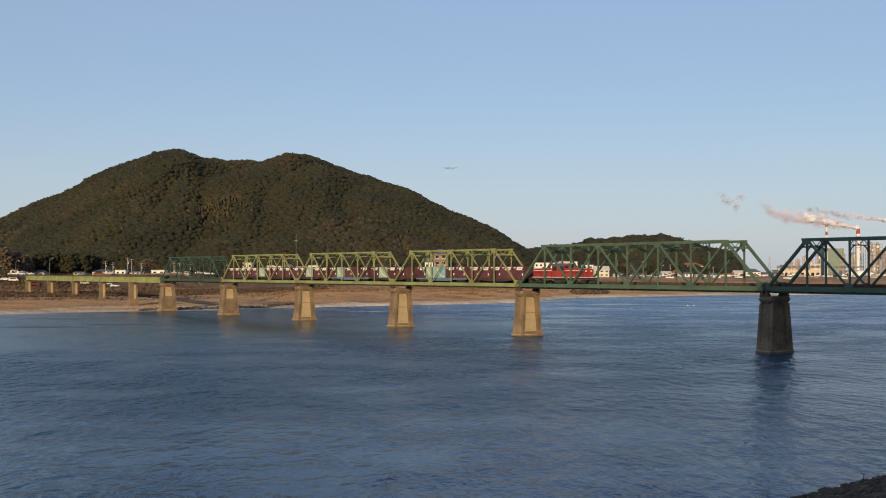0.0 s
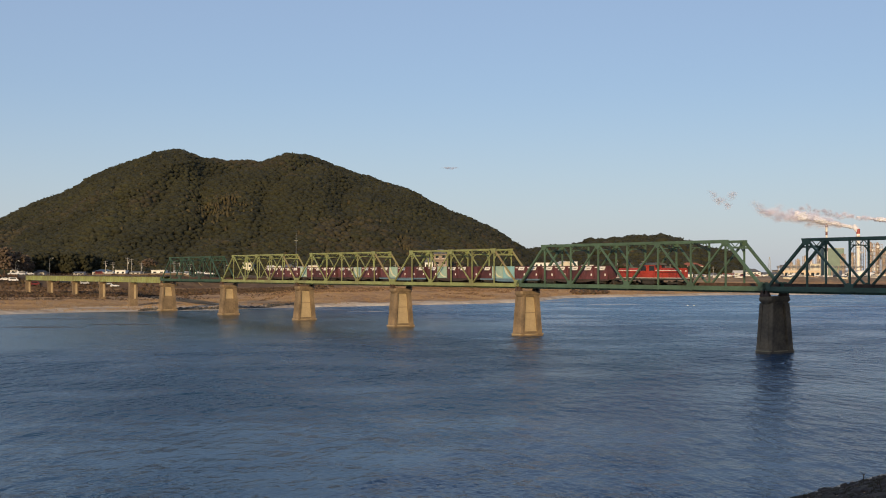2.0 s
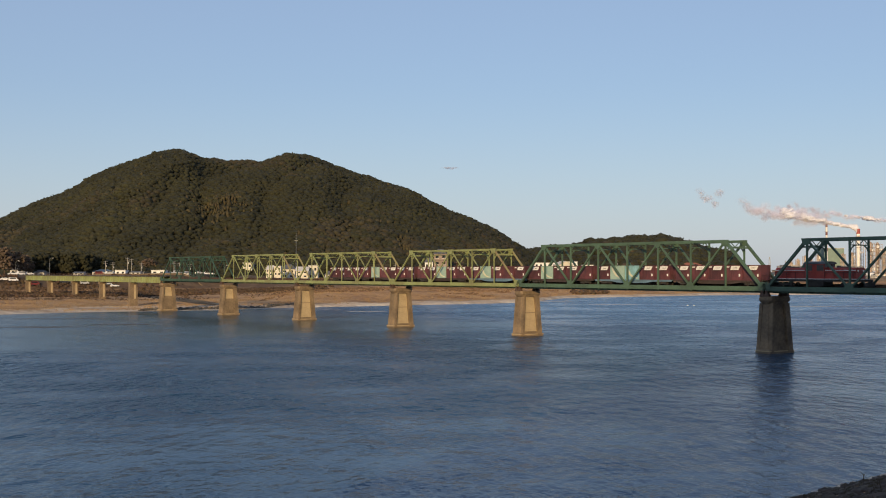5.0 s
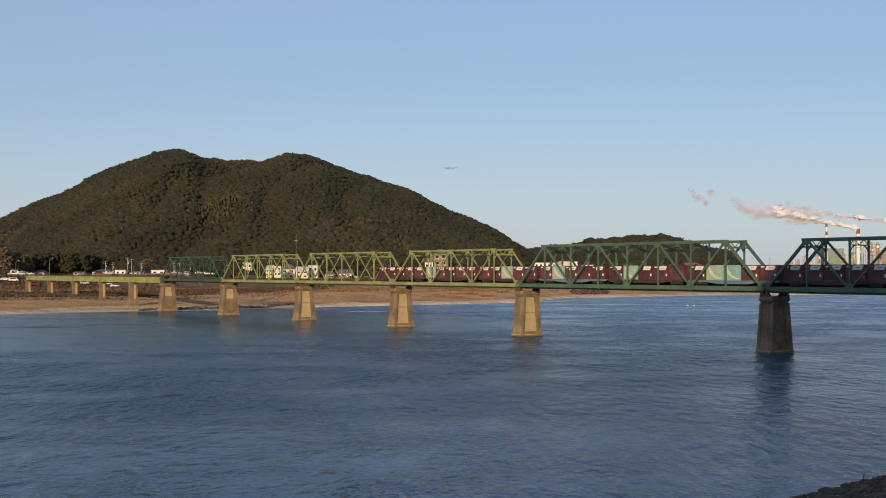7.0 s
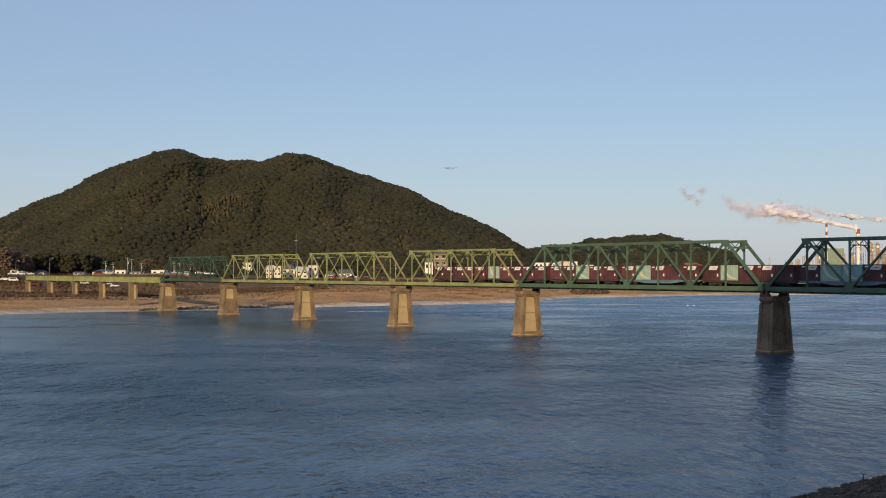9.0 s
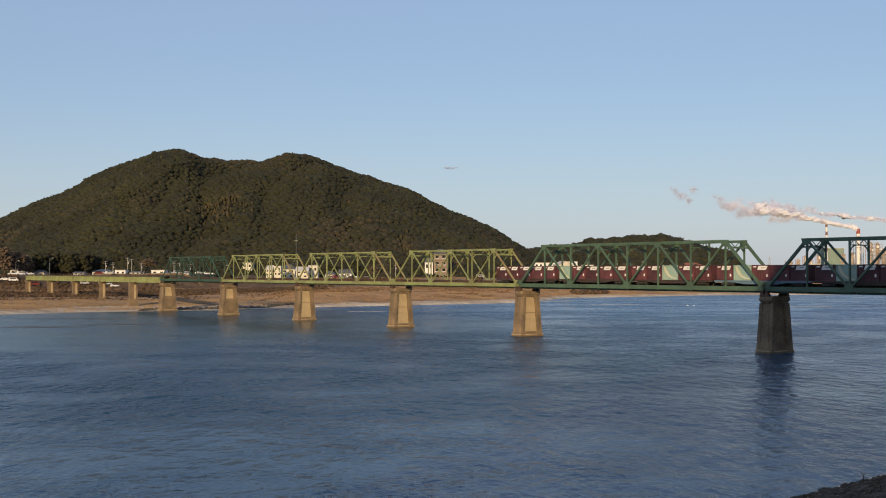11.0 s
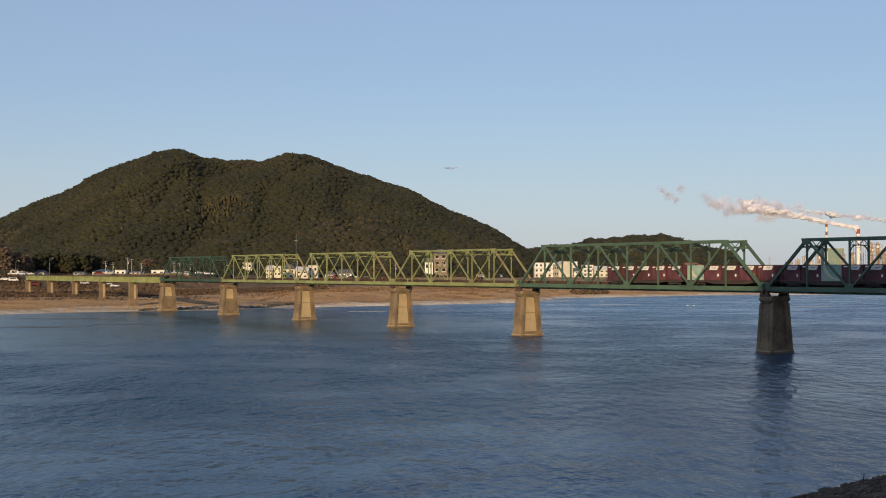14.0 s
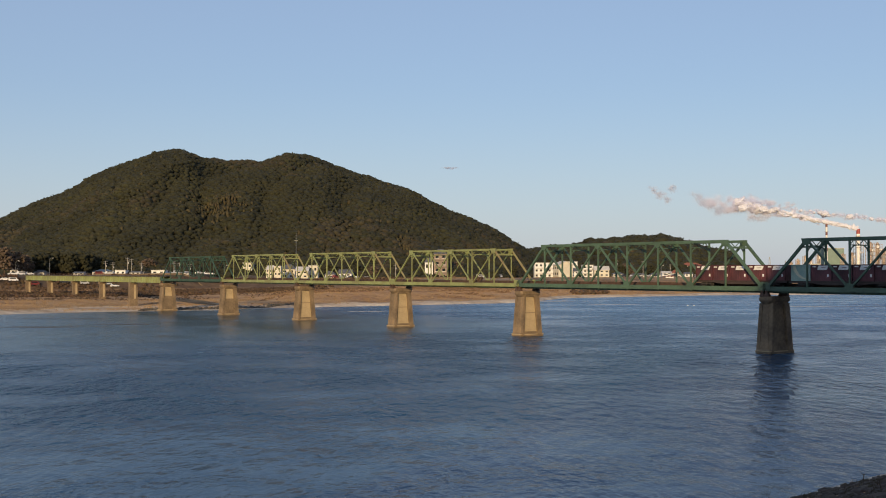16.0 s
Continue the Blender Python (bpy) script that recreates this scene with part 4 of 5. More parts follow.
stuff("waterside_scrub", pts + [0, 0, 0.5], rng.uniform(0.5, 1.3, len(pts)), SCRUB, "dark scrub on the sandy shore", "bushes", 2, 0.4, 0.8, 18, 30)

SAND = mat("pale_wet_sand", (0.56, 0.50, 0.42), 0.8, 0, 0.15, 0.3, 10, 0.3)


def sandbar(x0, x1, y, width, label, skin=SAND):
    """A low spit of sand that just breaks the water."""
    sh = Shape()
    n = 24
    c, half = (x0 + x1) / 2, (x1 - x0) / 2
    rim = [(c + half * math.cos(2 * math.pi * i / n), y + width * math.sin(2 * math.pi * i / n) * (1 + 0.3 * math.sin(5 * i)), -0.08) for i in range(n)]
    crest = [(c + (p[0] - c) * 0.6, y + (p[1] - y) * 0.5, 0.07) for p in rim]
    sh.add(rim + crest, [(i, (i + 1) % n, n + (i + 1) % n, n + i) for i in range(n)] + [tuple(range(n, 2 * n))])
    solid("sandbar", sh, skin, label, "sandbar", kind="structure", smooth=True)


for x0, x1, y, w in ((-33, -15, 389, 1.4), (-49, -40, 394, 1.2), (-86, -70, 404, 2.0), (20, 60, 520, 2.2), (112, 172, 446, 1.6), (52, 80, 470, 1.4), (-60, -30, 416, 1.6)):
    sandbar(x0, x1, y, w, "thin pale sandbar breaking the water")
# long dark streaks on the water, built as low brown bars
STREAK = mat("dark_wet_mud", (0.075, 0.058, 0.038), 0.6, 0, 0.3, 0.3, 10, 0.3)
for x0, x1, y, w in ((-150, -95, 264, 4.5), (-106, -80, 282, 4.0), (-88, -66, 297, 3.2), (-122, -86, 330, 2.5)):
    sandbar(x0, x1, y, w, "long dark streak barely above the water", STREAK)

# ---- near bank ----
rng = np.random.default_rng(21)
near = []
for _ in range(6000):
    x = rng.uniform(6, 40)
    d = rng.uniform(-0.4, 24.0) ** 1.0
    y = near_shore(x) - d / 0.714
    near.append((x, y, ground_z(x, y) - 0.05, rng.uniform(0.12, 0.34)))
near = np.array(near)
BANKSTONE = mat("dark_brown_bank_stone", (0.06, 0.046, 0.034), 0.9, 0, 0.35, 0.5, 10, 0.6, island=0.35)
stuff("bank_stones", near[:5300, :3], near[:5300, 3] * rng.choice([0.7, 1.05, 1.4], 5300, p=[0.5, 0.4, 0.1]), BANKSTONE, "dark rough stones of the near bank", "stones", 1, 0.14, 0.6, 22)
NEARGRASS = mat("dull_bank_grass", (0.065, 0.055, 0.03), 0.95, 0, 0.3, 0.4, 12, 0.6, island=0.35)


def grass_tufts(spots, seed):
    r = np.random.default_rng(seed)
    sh = Shape()
    for x, y, z in spots:
        for _ in range(14):
            a, lean, h, w = r.uniform(0, 6.28), r.uniform(0.1, 0.5), r.uniform(0.12, 0.36), 0.016
            bx, by = x + r.normal(0, 0.1), y + r.normal(0, 0.1)
            tx, ty = bx + math.cos(a) * lean * h, by + math.sin(a) * lean * h
            sh.add([(bx - w, by, z), (bx + w, by, z), (tx, ty, z + h)], [(0, 1, 2)])
    return sh


solid("bank_grass", grass_tufts(near[5300:5900, :3], 23), NEARGRASS, "dull grass tufts among the bank stones", "grass", kind="stuff")
twig = Shape()
tx, ty = 25.3, 73.4
tz = ground_z(tx, ty) + 0.1
twig.tube((tx, ty, tz - 0.1), (tx + 0.05, ty, tz + 0.35), 0.035, 0.025, 6).tube((tx + 0.05, ty, tz + 0.35), (tx - 0.22, ty, tz + 0.6), 0.025, 0.012, 6).tube((tx + 0.05, ty, tz + 0.35), (tx + 0.18, ty + 0.05, tz + 0.5), 0.02, 0.01, 6)
solid("driftwood", twig, TIMBER, "small dark forked branch on the bank", "branch")

sprig = Shape()
for k in range(7):
    a = k * 2.4
    sprig.tube((18.7 + 0.04 * math.cos(a), 70.6 + 0.04 * math.sin(a), -0.3), (18.7 + 0.3 * math.cos(a), 70.6 + 0.12 * math.sin(a), 0.25 + 0.06 * (k % 4)), 0.012, 0.005, 5)
solid("reed_sprig", sprig, NEARGRASS, "few dull reed stalks standing in the shallows", "reeds", kind="stuff")

# ---- town ----
PLASTER = [mat("white_plaster", (0.72, 0.72, 0.71), 0.85, 0, 0.1, 0.3, 8, 0.1), mat("cream_plaster", (0.60, 0.56, 0.46), 0.85, 0, 0.12, 0.3, 8, 0.1),
           mat("grey_plaster", (0.45, 0.43, 0.40), 0.85, 0, 0.15, 0.3, 8, 0.1), mat("pinkish_brick", (0.27, 0.21, 0.175), 0.9, 0, 0.2, 0.4, 10, 0.2)]
ROOFS = [mat("grey_roof_tile", (0.11, 0.11, 0.115), 0.6, 0, 0.3, 0.5, 8, 0.2), mat("blue_roof_sheet", (0.06, 0.10, 0.16), 0.5, 0, 0.2, 0.5, 8),
         mat("red_brown_roof_tile", (0.30, 0.10, 0.055), 0.7, 0, 0.3, 0.5, 8, 0.2), mat("pale_flat_roof", (0.55, 0.53, 0.50), 0.8, 0, 0.15, 0.5, 8)]


def place(b, y):
    """The x at the depth y on the bearing b."""
    return (b - 784) * y / FOCUS


def house(b0, b1, y, top, style="gable", wall=0, roof=0, storeys=2, depth=8.0, turn=0.0, label=""):
    """A house between two bearings, its highest edge at the height that top gives."""
    x0, x1 = place(b0, y), place(b1, y)
    w = x1 - x0
    gz = ground_z((x0 + x1) / 2, y + depth / 2)
    full = EYE_Z + (480 - top) * y / FOCUS - gz
    names = {"gable": "pitched", "hip": "hipped", "flat": "flat"}
    wall_word = PLASTER[wall].name.replace("_", " ")
    h = thing("house", pose((x0 + x1) / 2, y + depth / 2, gz, 0, 0, turn), label or f"{wall_word} house with a {names[style]} {ROOFS[roof].name.replace('_', ' ')} top", "house", "houses of the town")
    rise = {"gable": min(0.36 * full, 2.6), "hip": min(0.36 * full, 2.6), "flat": 0.4}[style]
    wh = full - rise
    part("wall", Shape().box(0, 0, -1.0, w, depth, wh + 1.0), PLASTER[wall], h)
    e = 0.45
    if style == "gable":
        r = Shape()
        for sg in (-1, 1):
            r.add([(-w / 2 - e, sg * (depth / 2 + e), wh - 0.15), (w / 2 + e, sg * (depth / 2 + e), wh - 0.15), (w / 2 + e, 0, full - 0.15), (-w / 2 - e, 0, full - 0.15),
                   (-w / 2 - e, sg * (depth / 2 + e), wh), (w / 2 + e, sg * (depth / 2 + e), wh), (w / 2 + e, 0, full), (-w / 2 - e, 0, full)],
                  [(0, 1, 2, 3), (4, 5, 6, 7), (0, 1, 5, 4), (1, 2, 6, 5), (3, 0, 4, 7), (2, 3, 7, 6)])
        part("roof", r, ROOFS[roof], h)
        part("gable", Shape().add([(s * (w / 2 - 0.05), yy, zz) for s in (-1, 1) for yy, zz in ((-depth / 2, wh), (depth / 2, wh), (0, full - 0.2))], [(0, 1, 2), (3, 4, 5), (0, 1, 4, 3), (1, 2, 5, 4), (2, 0, 3, 5)]), PLASTER[wall], h)
    elif style == "hip":
        r = Shape().add([(-w / 2 - e, -depth / 2 - e, wh), (w / 2 + e, -depth / 2 - e, wh), (w / 2 + e, depth / 2 + e, wh), (-w / 2 - e, depth / 2 + e, wh), (-w * 0.22, 0, full), (w * 0.22, 0, full)],
                        [(3, 2, 1, 0), (0, 1, 5, 4), (2, 3, 4, 5), (1, 2, 5), (3, 0, 4)])
        part("roof", r, ROOFS[roof], h)
    else:
        part("roof", Shape().box(0, 0, wh, w + 0.3, depth + 0.3, 0.4), ROOFS[roof], h)
    n = max(2, int(w / 2.6))
    fh = wh / storeys
    for k in range(storeys):
        for i in range(n):
            win = part("window", Shape().box((i + 0.5) * w / n - w / 2, -depth / 2 - 0.02, k * fh + fh * 0.36, w / n * 0.44, 0.08, fh * 0.4), GLASS, h, "dark window pane")
            part("window_frame", Shape().box((i + 0.5) * w / n - w / 2, -depth / 2 - 0.03, k * fh + fh * 0.31, w / n * 0.6, 0.14, fh * 0.05), WHITE, win)
    if storeys >= 3:
        for k in range(1, storeys):
            part("balcony", Shape().box(0, -depth / 2 - 0.6, k * fh - 0.05, w * 0.94, 1.2, 0.15).box(0, -depth / 2 - 1.15, k * fh + 0.1, w * 0.94, 0.08, fh * 0.26), PLASTER[wall], h)
    return h


def shore_y(b, d):
    """Depth on the bearing b where the far bank lies d metres behind its water's edge."""
    y = 480.0
    for _ in range(30):
        x = place(b, y)
        y = 0.5 * y + 0.5 * (far_shore(x) + d + 40 + (levee(x) - 88) / 0.78)
    return y


TOWN = (
    # bearings, depth behind the shore, top, style, wall, roof, storeys, depth of the house
    (163, 196, 160, 477, "hip", 2, 1, 1, 9), (202, 224, 170, 477, "gable", 0, 3, 1, 7), (60, 78, 150, 478, "hip", 2, 0, 1, 7), (18, 40, 170, 470, "gable", 2, 0, 2, 8),
    (355, 385, 165, 477, "gable", 0, 0, 2, 8), (398, 428, 190, 473, "hip", 0, 0, 2, 8), (430, 446, 150, 465, "flat", 1, 3, 2, 8), (446, 470, 175, 467, "flat", 1, 3, 2, 9), (471, 482, 140, 470, "gable", 1, 3, 2, 7),
    (485, 497, 145, 471, "flat", 1, 3, 2, 7), (498, 522, 170, 468, "hip", 1, 0, 2, 8), (524, 545, 150, 472, "gable", 1, 3, 2, 8), (546, 562, 160, 470, "flat", 1, 3, 2, 7), (575, 592, 165, 480, "hip", 2, 0, 1, 7), (600, 622, 170, 477, "gable", 0, 0, 2, 8),
    (640, 662, 180, 480, "hip", 2, 0, 1, 7), (752, 766, 150, 456, "hip", 0, 0, 2, 6), (768, 791, 145, 441, "hip", 3, 0, 4, 9),
    (946, 984, 135, 465, "flat", 0, 3, 3, 9), (1010, 1024, 110, 475, "hip", 0, 0, 2, 8), (1031, 1050, 120, 469, "flat", 0, 3, 3, 8), (1004, 1022, 145, 463, "flat", 0, 3, 3, 8), (1052, 1078, 105, 471, "gable", 1, 3, 2, 8),
    (1085, 1104, 130, 482, "hip", 2, 0, 1, 7), (1120, 1140, 150, 484, "gable", 0, 0, 1, 7), (1152, 1170, 140, 483, "hip", 0, 0, 2, 8), (1172, 1188, 120, 480, "gable", 0, 3, 2, 7), (1190, 1206, 160, 478, "hip", 2, 2, 2, 8),
    (1206, 1246, 230, 465, "hip", 2, 2, 2, 14), (1212, 1226, 110, 482, "gable", 0, 0, 1, 7), (1232, 1250, 120, 486, "gable", 0, 3, 1, 7), (1256, 1272, 150, 483, "hip", 2, 0, 1, 7), (1282, 1299, 130, 484, "gable", 0, 2, 1, 7),
    (1300, 1318, 170, 479, "gable", 0, 3, 2, 8), (1320, 1346, 200, 476, "hip", 0, 0, 2, 9), (1330, 1352, 130, 487, "flat", 0, 3, 1, 8), (1352, 1376, 260, 482, "gable", 2, 0, 1, 9),
    (1300, 1314, 95, 488, "gable", 0, 0, 1, 7), (1362, 1380, 105, 489, "hip", 0, 1, 1, 7), (1386, 1402, 90, 489, "gable", 1, 0, 1, 7), (1408, 1426, 110, 487, "hip", 0, 0, 1, 7), (1432, 1448, 95, 490, "gable", 2, 2, 1, 7),
    (1456, 1474, 100, 488, "flat", 0, 3, 1, 7), (1482, 1500, 90, 489, "gable", 1, 0, 1, 7), (1506, 1526, 105, 488, "hip", 0, 2, 1, 7), (1534, 1556, 95, 489, "gable", 0, 0, 1, 7), (1262, 1276, 95, 489, "flat", 0, 3, 1, 6), (1178, 1192, 95, 488, "gable", 0, 2, 1, 6),
    (204, 222, 110, 478, "flat", 0, 3, 1, 6), (232, 248, 110, 480, "gable", 0, 0, 1, 6), (268, 292, 110, 478, "flat", 0, 3, 1, 6), (374, 396, 150, 476, "flat", 0, 3, 2, 6), (130, 148, 110, 481, "gable", 2, 0, 1, 6), (318, 334, 110, 481, "hip", 2, 1, 1, 6),
)
for b0, b1, d, top, style, wl_, rf, st, dp in TOWN:
    house(b0, b1, shore_y((b0 + b1) / 2, d), top, style, wl_, rf, st, dp)

# a cream house that turns its gable to the river
house(985, 1010, shore_y(997, 108), 462, "gable", 1, 3, 2, 9.5, -72, "cream plaster house with its gable to the river")

# ---- parked cars on the bank road ----
TYRE = mat("tyre_rubber", (0.02, 0.02, 0.02), 0.9, 0, 0.2, 2, 8)
CARS = [mat(n, c, 0.3, 0.0, 0.05, 0.5, 4) for n, c in (("white_car_paint", (0.78, 0.78, 0.77)), ("silver_car_paint", (0.42, 0.43, 0.45)), ("dark_car_paint", (0.04, 0.045, 0.06)), ("red_car_paint", (0.20, 0.035, 0.03)))]


def car(m, paint, van, label):
    c = thing("car", m, label, "car", "parked cars on the bank road")
    if van:
        body = [(-2.0, 0.3), (2.0, 0.3), (2.0, 0.95), (1.55, 1.15), (1.1, 1.85), (-1.9, 1.88), (-2.0, 1.2)]
        cab = [(1.02, 1.2), (0.78, 1.75), (-1.85, 1.78), (-1.95, 1.2)]
    else:
        body = [(-2.05, 0.3), (2.05, 0.3), (2.05, 0.75), (1.2, 0.95), (0.5, 1.42), (-1.1, 1.45), (-1.8, 1.0), (-2.05, 0.9)]
        cab = [(1.0, 0.97), (0.42, 1.36), (-1.05, 1.38), (-1.6, 1.0)]
    part("body", Shape().prism(body, -0.82, 0.82), paint, c)
    part("windows", Shape().prism(cab, -0.835, 0.835), GLASS, c, "dark car windows")
    for x in (-1.25, 1.25):
        for y in (-0.75, 0.75):
            w = part("wheel", Shape().tube((x, y - 0.1, 0.31), (x, y + 0.1, 0.31), 0.31, n=12), TYRE, c)
            part("rim", Shape().tube((x, y - 0.11, 0.31), (x, y + 0.11, 0.31), 0.18, n=10), RAIL, w)
    for y in (-0.6, 0.6):
        part("headlight", Shape().box(2.04, y, 0.6, 0.05, 0.3, 0.16), LAMP, c)
    return c


rng = np.random.default_rng(31)
spots = [22, 36, 52, 212, 236, 244, 262, 276, 288, 330, 352, 364, 372, 384, 396, 410, 424, 508, 528, 582, 594, 608, 620, 634, 648, 850, 884, 1105, 1118, 1132, 1146, 1160, 1176, 1192, 1240, 1262, 1276, 1290, 1303, 1312, 1324, 1338, 1352, 1368, 1384, 1398, 1416, 1430, 1446, 1462, 1478, 1494, 1512, 1530, 1546, 1560, 176, 192, 206, 222, 255, 300, 312]
first = {}
for i, b in enumerate(spots):
    y = shore_y(b, 112 + rng.uniform(1, 9))
    x = place(b, y)
    k = int(rng.choice([0, 0, 0, 0, 1, 1, 2, 3])) if b not in (276, 884) else 0
    van = bool(rng.random() < 0.4) or b in (276, 884)
    slope = math.degrees(math.atan2(far_shore(x + 5) - far_shore(x - 5), 10))
    m = pose(x, y, ground_z(x, y), 0, 0, slope + (180 if rng.random() < 0.5 else 0) + rng.normal(0, 12))
    lab = f"{CARS[k].name.split('_')[0]} {'van' if van else 'car'} parked on the bank road"
    if (k, van) in first:
        copy_thing(first[(k, van)], m)
    else:
        first[(k, van)] = car(m, CARS[k], van, lab)

def sight(b, drop):
    """The spot on the far bank on the bearing b, drop steps below the horizon."""
    y = far_shore(place(b, 380.0))
    while y < 900 and EYE_Z - drop * y / FOCUS > ground_z(place(b, y), y):
        y += 0.5
    return place(b, y), y


# cars on the track at the foot of the levee, under the girders
for b, drop, k, van, turn in ((203, 29, 0, False, 38), (190, 25, 1, False, 30), (9, 17, 0, False, 20), (24, 19, 0, True, 35), (62, 26, 3, True, 40), (115, 22, 2, False, 25), (150, 24, 1, True, 30)):
    x, y = sight(b, drop)
    m = pose(x, y, ground_z(x, y), 0, 0, turn)
    if (k, van) in first:
        copy_thing(first[(k, van)], m)
    else:
        first[(k, van)] = car(m, CARS[k], van, f"{CARS[k].name.split('_')[0]} {'van' if van else 'car'} parked on the bank road")

# ---- poles and lamps ----
GALV = mat("galvanised_steel", (0.28, 0.285, 0.29), 0.45, 0.6, 0.2, 1, 6)
POLE = mat("concrete_pole", (0.30, 0.28, 0.25), 0.85, 0, 0.2, 0.6, 6)


def utility_pole(m, h, turn):
    p = thing("utility_pole", m @ pose(0, 0, 0, 0, 0, turn), "tall concrete utility pole with crossarms", "utility pole", "utility poles of the town")
    part("shaft", Shape().tube((0, 0, -0.5), (0, 0, h), 0.22, 0.15, 8), POLE, p)
    for k, z in enumerate((h - 0.5, h - 1.4)):
        arm = part("crossarm", Shape().beam((-1.1, 0.15, z), (1.1, 0.15, z), 0.12, 0.12), GALV, p)
        for x in (-1.0, -0.5, 0.5, 1.0):
            part("insulator", Shape().tube((x, 0.15, z + 0.05), (x, 0.15, z + 0.3), 0.06, n=6), POLE, arm, "grey insulator")
    part("transformer", Shape().tube((0.4, 0, h - 3.2), (0.4, 0, h - 2.2), 0.32, n=10), GALV, p)


for b, d, top in ((187, 140, 462), (200, 150, 464), (226, 120, 456), (233, 125, 458), (250, 150, 465), (308, 120, 462), (318, 150, 465), (336, 140, 467), (437, 190, 464), (560, 170, 468), (700, 150, 466),
                  (1040, 120, 458), (1092, 110, 460), (1138, 120, 462), (1186, 115, 468), (1262, 130, 472), (1283, 150, 466), (1390, 300, 462)):
    y = shore_y(b, d)
    x = place(b, y)
    gz = ground_z(x, y)
    utility_pole(pose(x, y, gz), EYE_Z + (480 - top) * y / FOCUS - gz, 35)


def street_lamp(m, h):
    p = thing("street_lamp", m, "slim grey curved street lamp on the bank road", "street lamp", "street lamps")
    sh = Shape().tube((0, 0, -0.3), (0, 0, h - 1), 0.11, 0.08, 8)
    for k in range(5):
        a0, a1 = k * math.pi / 10, (k + 1) * math.pi / 10
        sh.tube((1 - math.cos(a0), 0, h - 1 + math.sin(a0)), (1 - math.cos(a1), 0, h - 1 + math.sin(a1)), 0.07, n=6)
    part("post", sh, GALV, p)
    part("lantern", Shape().box(1.35, 0, h - 0.08, 0.9, 0.3, 0.16), WHITE, p)


for b, d, top in ((88, 118, 457), (28, 125, 462), (398, 120, 470), (1170, 118, 470)):
    y = shore_y(b, d)
    x = place(b, y)
    gz = ground_z(x, y)
    street_lamp(pose(x, y, gz), EYE_Z + (480 - top) * y / FOCUS - gz)

# a tall slim pole that stands out against the hill
y = shore_y(524, 170)
pole_base = pose(place(524, y), y, ground_z(place(524, y), y))
aerial = thing("mast", pole_base, "tall slim grey steel mast behind the houses", "mast")
top_z = EYE_Z + (480 - 411) * y / FOCUS - pole_base.translation.z
part("shaft", Shape().tube((0, 0, -0.5), (0, 0, top_z * 0.6), 0.16, 0.12, 8).tube((0, 0, top_z * 0.6), (0, 0, top_z), 0.12, 0.07, 8), GALV, aerial)
part("crossarm", Shape().beam((-0.8, 0, top_z * 0.82), (0.8, 0, top_z * 0.82), 0.08, 0.08), GALV, aerial)

# guard wall along the bank road
wall = Shape()
for k in range(54):
    x0, x1 = -170 + k * 3.4, -170 + (k + 1) * 3.4
    y0, y1 = far_shore(x0) + (levee(x0) + 22) / 0.78, far_shore(x1) + (levee(x1) + 22) / 0.78
    wall.beam((x0, y0, ground_z(x0, y0) + 0.25), (x1, y1, ground_z(x1, y1) + 0.25), 0.25, 0.9)
solid("bank_wall", wall, CONCRETE, "low brown concrete wall along the bank road", "wall", kind="structure")

# ---- trees by the town ----
TWIGS = mat("bare_brown_twigs", (0.10, 0.072, 0.05), 0.95, 0, 0.25, 0.1, 20, 0.6, island=0.3)
BARK = mat("brown_bark", (0.09, 0.065, 0.045), 0.95, 0, 0.3, 1, 8, 0.5)


def tree(x, y, h, spread, crown_mat, label, seed):
    r = np.random.default_rng(seed)
    gz = ground_z(x, y)
    t = thing("tree", pose(x, y, gz), label, "tree", "trees of the town")
    trunk = Shape().tube((0, 0, -0.5), (0.1, 0, h * 0.3), 0.032 * h, 0.022 * h, 8).tube((0.1, 0, h * 0.3), (0, 0.1, h * 0.75), 0.022 * h, 0.008 * h, 7)
    tips = []
    for k in range(11):
        a, z0 = k * 2.4 + r.uniform(0, 0.5), h * r.uniform(0.25, 0.6)
        reach = spread * r.uniform(0.5, 1.0)
        tip = (math.cos(a) * reach, math.sin(a) * reach, min(h * 0.95, z0 + reach * r.uniform(0.4, 1.0)))
        trunk.tube((0.05, 0, z0), tip, 0.011 * h, 0.003 * h, 5)
        tips.append(tip)
    part("trunk", trunk, BARK, t)
    pts = []
    for _ in range(260):
        if r.random() < 0.75:
            c = np.array(tips[r.integers(len(tips))]) * r.uniform(0.55, 1.05) + r.normal(0, spread * 0.16, 3)
        else:
            c = np.array((r.normal(0, spread * 0.35), r.normal(0, spread * 0.35), h * r.uniform(0.6, 1.0)))
        c[2] = min(max(c[2], h * 0.25), h)
        pts.append(c)
    part("crown", clump_mesh("crown", np.array(pts), r.uniform(0.06, 0.13, len(pts)) * h * (0.5 if crown_mat is TWIGS else 0.9), crown_mat, 1, 0.4, 0.85, seed, 14), None, t)


